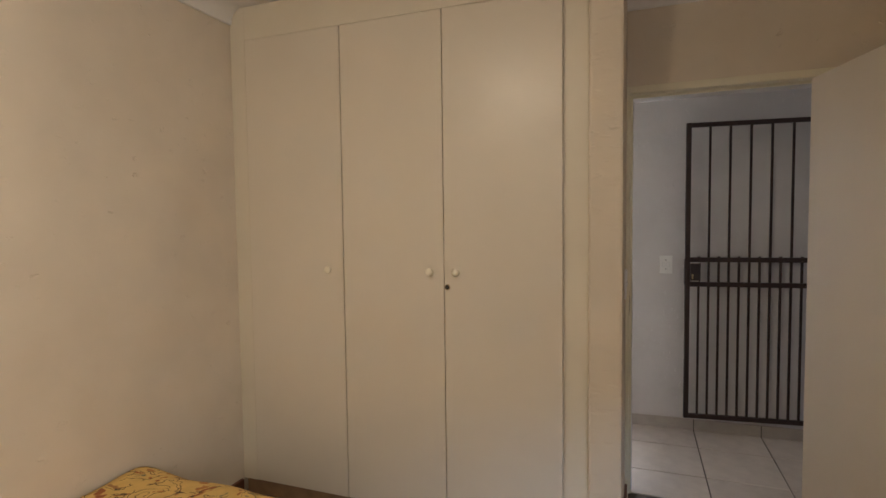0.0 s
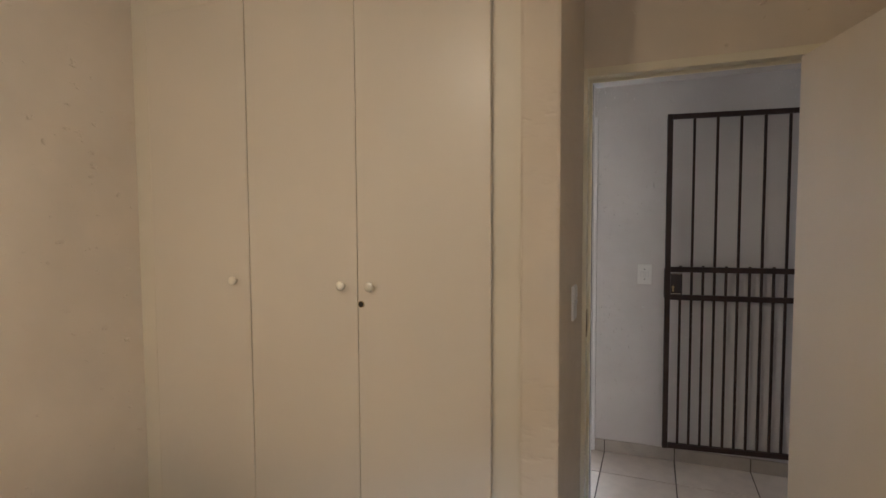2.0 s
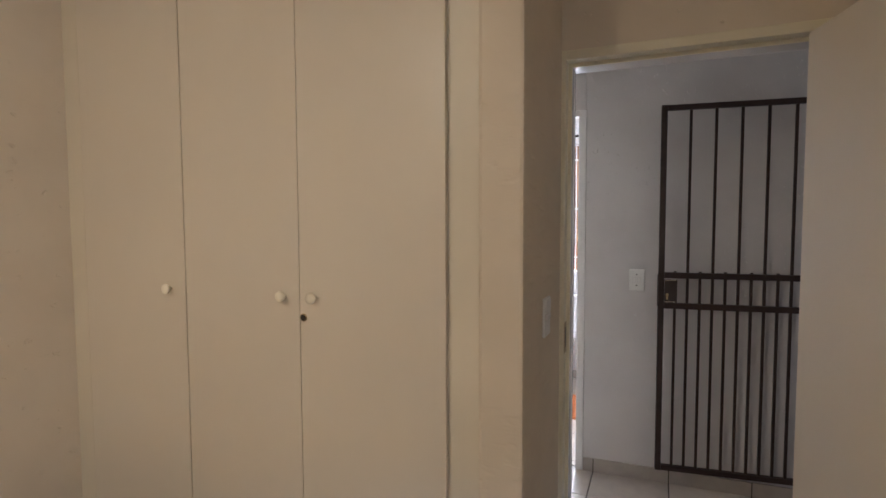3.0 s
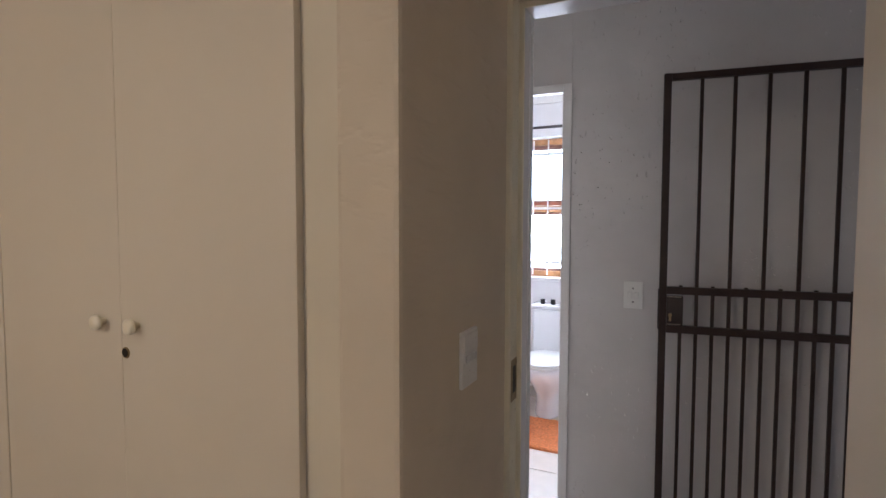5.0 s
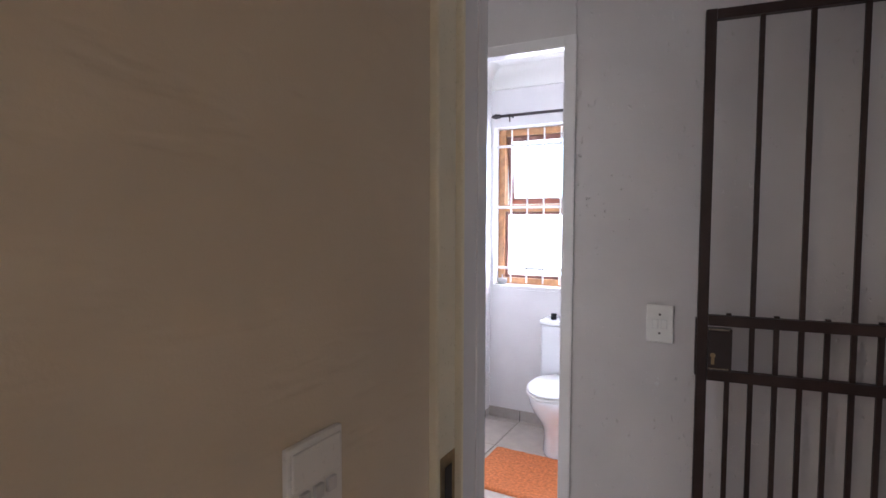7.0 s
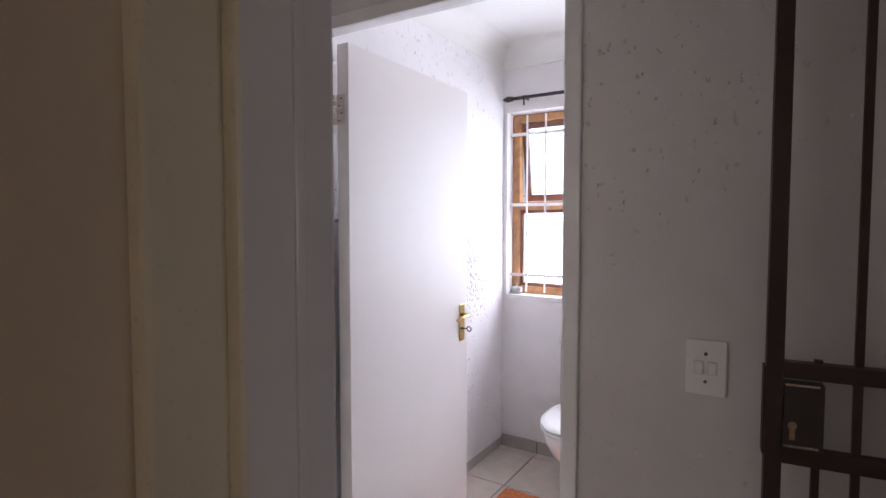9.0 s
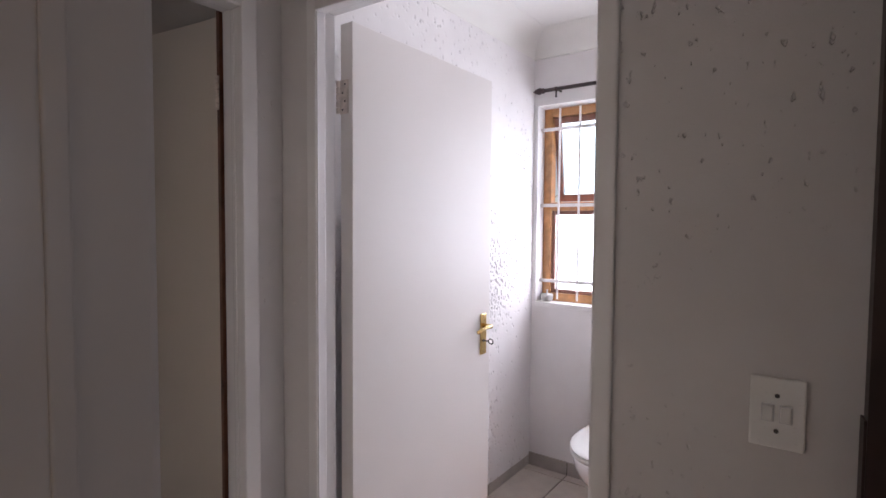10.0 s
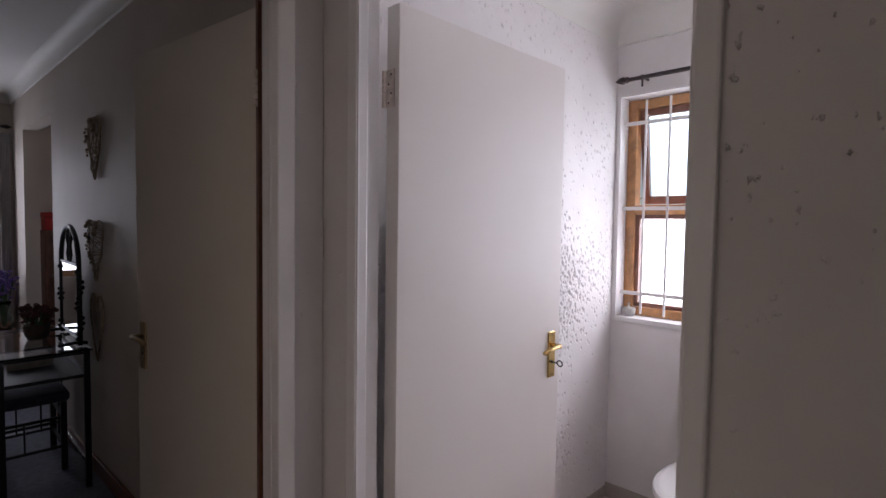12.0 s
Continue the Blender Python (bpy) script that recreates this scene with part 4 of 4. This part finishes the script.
def towel():
    bm = bmesh.new()
    rows = []
    prof = [(-1.2475, 0.55), (-1.2465, 1.0), (-1.2455, 1.40), (-1.238, 1.447), (-1.225, 1.4545), (-1.212, 1.447), (-1.206, 1.40), (-1.2045, 1.0), (-1.203, 0.45)]
    for k in range(20):
        y = 4.24 + 0.45 * k / 19
        rows.append([bm.verts.new((x + 0.005 * math.sin(k * 1.1) * (1.45 - min(z, 1.4)), y, z)) for x, z in prof])
    for a, b in zip(rows, rows[1:]):
        for q in range(len(prof) - 1):
            bm.faces.new((a[q], a[q + 1], b[q + 1], b[q]))
    ob = part("towel", bm, GREY_TOWEL, smooth=True)
    ob.modifiers.new("thick", "SOLIDIFY").thickness = 0.005
    tagged(ob, "dark grey towel folded over the rail", "towel")


towel()


# ---- far room ----
def dressing_table():
    x0, x1, y0, y1, z = -4.10, -3.25, 3.37, 3.755, 0.76
    t = thing("dressing_table", ((x0 + x1) / 2, (y0 + y1) / 2, 0), "black wrought iron dressing table with a glass top", "dressing table")
    for x in (x0, x1 - 0.028):
        for y in (y0, y1 - 0.028):
            part("leg", boxes((x, x + 0.028, y, y + 0.028, 0, z - 0.012), bevel=0.002), BLACK_METAL, t)
    for zz in (z - 0.03, z - 0.155):
        for r in ((x0 + 0.028, x1 - 0.028, y0 + 0.004, y0 + 0.024, zz, zz + 0.018), (x0 + 0.028, x1 - 0.028, y1 - 0.024, y1 - 0.004, zz, zz + 0.018), (x0 + 0.004, x0 + 0.024, y0 + 0.028, y1 - 0.028, zz, zz + 0.018), (x1 - 0.024, x1 - 0.004, y0 + 0.028, y1 - 0.028, zz, zz + 0.018)):
            part("rail", boxes(r, bevel=0.002), BLACK_METAL, t)
    part("shelf", boxes((x0 + 0.026, x1 - 0.026, y0 + 0.026, y1 - 0.026, z - 0.15, z - 0.144)), BLACK_METAL, t)
    for k in range(6):
        x = x0 + 0.12 + 0.12 * k
        part("spindle", rod(bmesh.new(), (x, y0 + 0.014, z - 0.137), (x, y0 + 0.014, z - 0.03), 0.005), BLACK_METAL, t)
    p = part("tabletop", boxes((x0 - 0.01, x1 + 0.01, y0 - 0.01, y1 + 0.01, z - 0.011, z - 0.002), bevel=0.002), GLASS, t, "clear glass top")
    p.visible_shadow = False
    part("foot_rail", boxes((x0 + 0.004, x0 + 0.024, y0 + 0.028, y1 - 0.028, 0.12, 0.138), bevel=0.002), BLACK_METAL, t)
    part("foot_rail", boxes((x0 + 0.028, x1 - 0.028, y1 - 0.020, y1 - 0.008, 0.12, 0.138), bevel=0.002), CHROME, t)
    m = thing("magazine", (-3.75, 3.55, z - 0.14), "stack of magazines on the table's lower shelf", "magazine")
    for k in range(4):
        part("magazine_copy", boxes((-3.86 + 0.01 * k, -3.60 + 0.006 * k, 3.44, 3.64, z - 0.143 + 0.011 * k, z - 0.133 + 0.011 * k)), PAPER, m)


dressing_table()


def table_mirror():
    cx, y, z0 = -3.59, 3.727, 0.76
    m = thing("dressing_mirror", (cx, y, z0), "arched mirror in a black wrought iron frame on the table", "mirror")
    hw, spring, top = 0.25, 1.20, 1.41

    def arch(r, n=16):
        pts = [(cx - r, y, z0 + 0.004), (cx - r, y, 0.95)]
        pts += [(cx - r * math.cos(math.pi * k / n), y, spring + (top - spring) * (r / hw) * math.sin(math.pi * k / n)) for k in range(n + 1)]
        return pts + [(cx + r, y, 0.95), (cx + r, y, z0 + 0.004)]
    part("frame", tube(bmesh.new(), arch(hw), 0.013, 8), BLACK_METAL, m, smooth=True)
    part("crossbar", rod(bmesh.new(), (cx - hw, y, spring), (cx + hw, y, spring), 0.009), BLACK_METAL, m)
    part("crossbar", rod(bmesh.new(), (cx - hw, y, 0.80), (cx + hw, y, 0.80), 0.009), BLACK_METAL, m)
    part("mirror_glass", boxes((cx - hw + 0.018, cx + hw - 0.018, y - 0.004, y + 0.004, 0.81, spring - 0.01), bevel=0.001), MIRROR, m, "silvered mirror glass")
    part("backing", boxes((cx - hw + 0.014, cx + hw - 0.014, y + 0.005, y + 0.011, 0.806, spring - 0.006)), BLACK_METAL, m)
    for s in (-1, 1):
        part("scroll", tube(bmesh.new(), [(cx + s * 0.02, y, spring + 0.005), (cx + s * 0.06, y, spring + 0.05), (cx + s * 0.03, y, spring + 0.10), (cx + s * 0.07, y, spring + 0.14), (cx + s * 0.045, y, spring + 0.185)], 0.007), BLACK_METAL, m, smooth=True)
    part("spindle", rod(bmesh.new(), (cx, y, spring), (cx, y, top - 0.01), 0.006), BLACK_METAL, m)
    for s in (-1, 1):
        bm = bmesh.new()
        for k in range(14):
            a = k * 0.9
            ball(bm, (cx + s * (hw + 0.012 + 0.012 * math.sin(a)), y - 0.012 * math.cos(a), 0.80 + k * 0.028), 0.013, u=8, v=6)
        part("vine", bm, BLACK_METAL, m, smooth=True)
    for s in (-1, 1):
        part("foot", tube(bmesh.new(), [(cx + s * hw, y - 0.10, z0 + 0.012), (cx + s * hw, y, z0 + 0.022), (cx + s * hw, y + 0.035, z0 + 0.012)], 0.009), BLACK_METAL, m)


table_mirror()


def stool():
    x0, x1, y0, y1 = -3.97, -3.58, 3.385, 3.70
    s = thing("stool", ((x0 + x1) / 2, (y0 + y1) / 2, 0), "black iron stool with a navy padded seat", "stool")
    for x in (x0, x1 - 0.03):
        for y in (y0, y1 - 0.03):
            part("leg", boxes((x, x + 0.03, y, y + 0.03, 0, 0.40), bevel=0.002), BLACK_METAL, s)
    for zz in (0.13, 0.30):
        for r in ((x0 + 0.03, x1 - 0.03, y0 + 0.008, y0 + 0.022, zz, zz + 0.016), (x0 + 0.03, x1 - 0.03, y1 - 0.022, y1 - 0.008, zz, zz + 0.016), (x0 + 0.008, x0 + 0.022, y0 + 0.03, y1 - 0.03, zz, zz + 0.016), (x1 - 0.022, x1 - 0.008, y0 + 0.03, y1 - 0.03, zz, zz + 0.016)):
            part("rail", boxes(r), BLACK_METAL, s)
    for y in (y0 + 0.12, y0 + 0.24):
        for x in (x0 + 0.015, x1 - 0.015):
            part("spindle", rod(bmesh.new(), (x, y, 0.14), (x, y, 0.305), 0.005), BLACK_METAL, s)
    part("seat", box(bmesh.new(), x0 - 0.015, x1 + 0.015, y0 - 0.015, y1 + 0.015, 0.40, 0.462, bevel=0.028, segs=4), NAVY, s, "navy padded cushion", smooth=True)


stool()


def flower_basket():
    at = (-3.70, 3.585, 0.76)
    f = thing("flower_basket", at, "dark basket of dried red-brown flowers on the table", "flower basket")
    part("basket", lathe(bmesh.new(), at, [(0.045, 0), (0.06, 0.03), (0.066, 0.07), (0.062, 0.085), (0.055, 0.08)], 20), BASKET, f, smooth=True)
    rng = random.Random(4)
    stems, heads = bmesh.new(), bmesh.new()
    for k in range(46):
        a, r = rng.uniform(0, 6.28), rng.uniform(0.0, 0.045)
        lean = rng.uniform(0.2, 0.8)
        p = Vector((at[0] + r * math.cos(a), at[1] + r * math.sin(a), 0.83))
        q = p + Vector((math.cos(a) * 0.06 * lean, math.sin(a) * 0.06 * lean, rng.uniform(0.03, 0.12)))
        rod(stems, p, q, 0.0025, 5)
        for _ in range(3):
            ball(heads, q + Vector((rng.uniform(-0.012, 0.012), rng.uniform(-0.012, 0.012), rng.uniform(-0.01, 0.01))), rng.uniform(0.008, 0.016), (1, 1, rng.uniform(0.5, 1)), 7, 5)
    part("stem_bundle", stems, STEM, f)
    tagged(part("flower_cluster", heads, DRIED, f, smooth=True), kind="stuff")


flower_basket()


def vase_of_flowers():
    at = (-5.62, 3.60, 0.50)
    st = thing("side_table", (at[0], at[1], 0), "small dark side table under the window", "side table")
    part("top", box(bmesh.new(), at[0] - 0.25, at[0] + 0.25, at[1] - 0.25, at[1] + 0.08, 0.47, 0.499, bevel=0.004), SKIRT_WOOD, st)
    for dx in (-0.21, 0.21):
        for dy in (-0.21, 0.05):
            part("leg", rod(bmesh.new(), (at[0] + dx, at[1] + dy, 0), (at[0] + dx, at[1] + dy, 0.47), 0.018, 10, 0.022), SKIRT_WOOD, st)
    v = thing("flower_vase", at, "pale glass vase of lilac flowers on a side table", "vase")
    p = part("vase", lathe(bmesh.new(), (at[0], at[1], 0.501), [(0.045, 0), (0.06, 0.03), (0.065, 0.09), (0.045, 0.17), (0.035, 0.21), (0.05, 0.25), (0.044, 0.25), (0.030, 0.21), (0.040, 0.17), (0.058, 0.09), (0.04, 0.02)], 24), TINTED, v, smooth=True)
    rng = random.Random(9)
    stems, heads = bmesh.new(), bmesh.new()
    for k in range(16):
        a = rng.uniform(0, 6.28)
        q = Vector((at[0] + 0.07 * math.cos(a) * rng.uniform(0.2, 1), at[1] + 0.07 * math.sin(a) * rng.uniform(0.2, 1), rng.uniform(0.80, 1.0)))
        tube(stems, [(at[0] + 0.01 * math.cos(a), at[1] + 0.01 * math.sin(a), 0.54), (at[0] + 0.03 * math.cos(a), at[1] + 0.03 * math.sin(a), 0.75), q], 0.004, 6)
        for i in range(9):
            ball(heads, q + Vector((rng.uniform(-0.03, 0.03), rng.uniform(-0.03, 0.03), rng.uniform(-0.06, 0.04))), rng.uniform(0.010, 0.02), (1, 1, 0.6), 7, 5)
    part("stem_bundle", stems, STEM, v)
    tagged(part("flower_cluster", heads, LILAC, v, smooth=True), kind="stuff")


vase_of_flowers()


def wicker_heart(x, z_top, h, w, seed, filled=True):
    """A long heart of bent twigs, woven across, hung on the wall."""
    y = FAR_N + 0.04 * (x + 3) - 0.012
    t = thing("wicker_heart", (x, y, z_top - h), "long wicker heart hung on the wall" if filled else "open twig heart hung on the wall", "wall heart", group="wicker hearts on the wall")
    rng = random.Random(seed)

    def outline(s, k=1.0):
        # two lobes at the top, a long point below
        a = abs(s) * math.pi
        px = math.sin(a) ** 3 if a < 1.35 else math.sin(a) ** 3 * 0.55 + 0.45 * (1 - (a - 1.35) / (math.pi - 1.35)) * math.sin(1.35) ** 3
        pz = (13 * math.cos(a) - 5 * math.cos(2 * a) - 2 * math.cos(3 * a) - math.cos(4 * a) + 17) / 29.0
        return (x + math.copysign(px, s) * 0.5 * w * k, y + rng.uniform(-0.004, 0.002), z_top - h + pz * h * (1 - 0.04 * (1 - k)))
    for ring_ in range(3):
        bm = tube(bmesh.new(), [outline(-1 + 2 * k / 40, 1 - 0.05 * ring_) for k in range(41)], 0.0042, 6)
        part("twig_rim", bm, WICKER, t, smooth=True)
    if filled:
        bm = bmesh.new()
        for k in range(34):
            s = 0.06 + 0.86 * k / 34
            a, b = outline(s), outline(-min(0.97, s + rng.uniform(-0.12, 0.12)))
            tube(bm, [a, ((a[0] + b[0]) / 2, y - 0.012, (a[2] + b[2]) / 2), b], 0.0024, 5)
        for k in range(18):
            p, q = outline(rng.uniform(-0.9, 0.9), 0.9), outline(rng.uniform(-0.9, 0.9), 0.9)
            tube(bm, [p, ((p[0] + q[0]) / 2, y - 0.014, (p[2] + q[2]) / 2), q], 0.002, 5)
        tagged(part("weave", bm, WICKER, t, smooth=True), kind="stuff")
        bm = bmesh.new()
        for k in range(26):
            p = outline(-rng.uniform(0.05, 0.75), 1.0)
            ball(bm, (p[0] + rng.uniform(-0.02, 0.02), y - rng.uniform(0.005, 0.02), p[2]), rng.uniform(0.007, 0.015), (1, 0.7, 0.8), 7, 5)
        tagged(part("seed_cluster", bm, WICKER, t, smooth=True), kind="stuff")


wicker_heart(-3.34, 2.005, 0.335, 0.33, 1)
wicker_heart(-3.35, 1.445, 0.335, 0.37, 2)
wicker_heart(-3.35, 1.035, 0.375, 0.33, 3, filled=False)


def far_window():
    w = tagged(new("window_3"), "white framed window of the far room", "window", kind="structure")
    w.matrix_basis = pose(-6.06, 2.3, 0.9)
    for r in ((-6.08, -6.03, 2.95, 2.99, 0.9, 2.1), (-6.08, -6.03, 3.51, 3.57, 0.9, 2.1), (-6.08, -6.03, 2.99, 3.51, 0.9, 0.96), (-6.08, -6.03, 2.99, 3.51, 2.04, 2.1), (-6.08, -6.03, 2.99, 3.51, 1.48, 1.52)):
        part("window_frame", boxes(r, bevel=0.004), WOOD, w)
    for a, b in ((2.99, 3.51),):
        part("pane", boxes((-6.058, -6.054, a, b, 0.96, 2.04)), GLASS, w).visible_shadow = False


far_window()
curtain_rod("curtain_rod", (-5.93, 3.64, 2.25), (-5.93, 1.9, 2.25), (-1, 0, 0), "dark curtain rod above the far room window")


def curtain(name, x, y0, y1, z0, z1):
    bm = bmesh.new()
    n = 60
    cols = []
    for k in range(n + 1):
        y = y0 + (y1 - y0) * k / n
        dx = 0.028 * math.sin(k * 0.72) + 0.008 * math.sin(k * 0.31)
        cols.append([bm.verts.new((x + dx * (0.5 + 0.5 * (z1 - z) / (z1 - z0)), y, z)) for z in (z0, (z0 + z1) / 2, z1)])
    for a, b in zip(cols, cols[1:]):
        for q in range(2):
            bm.faces.new((a[q], b[q], b[q + 1], a[q + 1]))
    ob = part(name, bm, CURTAIN, smooth=True)
    ob.modifiers.new("thick", "SOLIDIFY").thickness = 0.003
    tagged(ob, "pale curtain drawn to the side of the window", "curtain")


curtain("curtain", -5.94, 3.615, 3.69, 0.05, 2.195)


def red_cabinet():
    x0, x1, y0, y1 = -6.28, -5.98, 3.93, 4.75
    c = thing("bookcase", ((x0 + x1) / 2, (y0 + y1) / 2, 0), "dark red-brown bookcase in the space beyond the opening", "bookcase")
    for r in ((x0, x1, y0, y0 + 0.03, 0, 1.31), (x0, x1, y1 - 0.03, y1, 0, 1.31), (x0, x1, y0 + 0.03, y1 - 0.03, 0.05, 0.08), (x0, x1, y0 + 0.03, y1 - 0.03, 0.45, 0.475), (x0, x1, y0 + 0.03, y1 - 0.03, 0.88, 0.905), (x0, x1 + 0.01, y0 - 0.01, y1 + 0.01, 1.311, 1.34)):
        part("board", boxes(r, bevel=0.003), SKIRT_WOOD, c)
    part("back_panel", boxes((x0, x0 + 0.012, y0 + 0.03, y1 - 0.03, 0.08, 1.31)), SKIRT_WOOD, c)
    b = thing("red_box", (-6.12, 4.1, 1.341), "red lacquered box on top of the bookcase", "box")
    part("body", box(bmesh.new(), -6.24, -6.02, 3.94, 4.30, 1.341, 1.46, bevel=0.01), RED, b)
    part("lid", box(bmesh.new(), -6.245, -6.015, 3.935, 4.305, 1.461, 1.51, bevel=0.008), RED, b)
    part("clasp", boxes((-6.014, -6.008, 4.0, 4.04, 1.44, 1.475)), BRASS, b)


red_cabinet()


# ---- tiles, piece by piece ----
def tile_mesh(name, w, d, h, mat, bev=0.003):
    bm = bmesh.new()
    lo = [(0, 0), (w, 0), (w, d), (0, d)]
    hi = [(bev, bev), (w - bev, bev), (w - bev, d - bev), (bev, d - bev)]
    a = [bm.verts.new((x, y, 0)) for x, y in lo]
    b = [bm.verts.new((x, y, h - bev * 0.6)) for x, y in lo]
    c = [bm.verts.new((x, y, h)) for x, y in hi]
    for p, q in ((a, b), (b, c)):
        for k in range(4):
            bm.faces.new((p[k], p[(k + 1) % 4], q[(k + 1) % 4], q[k]))
    bm.faces.new(c)
    me = bpy.data.meshes.new(name)
    bm.to_mesh(me)
    bm.free()
    me.materials.append(mat)
    return me


def lay(parent, x_joint, y_joint, x0, x1, y0, y1, size=0.4, joint=0.006):
    shared = {}
    i = math.floor((x0 - x_joint) / size)
    while x_joint + i * size < x1 - 0.01:
        j = math.floor((y0 - y_joint) / size)
        while y_joint + j * size < y1 - 0.01:
            a0, a1 = max(x0, x_joint + i * size + joint / 2), min(x1, x_joint + (i + 1) * size - joint / 2)
            b0, b1 = max(y0, y_joint + j * size + joint / 2), min(y1, y_joint + (j + 1) * size - joint / 2)
            if a1 - a0 > 0.02 and b1 - b0 > 0.02:
                key = (round(a1 - a0, 3), round(b1 - b0, 3))
                if key not in shared:
                    shared[key] = tile_mesh("tile", a1 - a0, b1 - b0, 0.008, TILE)
                ob = new("tile", shared[key])
                ob.parent = parent
                ob.location = (a0, b0, -0.007 + random.uniform(-0.0004, 0.0004))
            j += 1
        i += 1


lay(passage_floor, 0.248, 3.265, -1.19, 3.29, 2.972, GATEWALL + 0.02)
lay(bath_floor, -1.030, 5.245, BATH_L, 0.95, 3.99, BATH_END)


def skirt(name, runs, label, shape=None):
    """Cut tiles set on edge along the foot of a wall. Runs: axis, start, end, wall place, way out, first joint."""
    bed_ = bmesh.new()
    pieces = []
    for axis, a, b, place, out, joint in runs:
        lo, hi = sorted((place, place + out * 0.006))
        box(bed_, *((a, b, lo, hi) if axis == "x" else (lo, hi, a, b)), 0.0, 0.073)
        k = math.floor((a - joint) / 0.4)
        while joint + 0.4 * k < b:
            p, q = max(a, joint + 0.4 * k + 0.003), min(b, joint + 0.4 * (k + 1) - 0.003)
            if q - p > 0.01:
                lo2, hi2 = sorted((place, place + out * 0.010))
                pieces.append((p, q, lo2, hi2) if axis == "x" else (lo2, hi2, p, q))
            k += 1
    if shape:
        shape(bed_)
    root = structure(name, bed_, GROUT, label, "baseboard")
    for r in pieces:
        bm = box(bmesh.new(), *r, 0.001, 0.076)
        part("tile", shape(bm) if shape else bm, SKIRT_TILE, root)


skirt("baseboard_passage", [("x", -0.209, 3.29, GATEWALL, -1, 0.248)], "grey-brown cut tile skirting along the passage wall", askew)
skirt("baseboard_bathroom", [("x", BATH_L + 0.011, 0.94, BATH_END, -1, -1.028), ("y", 4.0, BATH_END, BATH_L, 1, 5.245)], "grey-brown cut tile skirting of the bathroom")
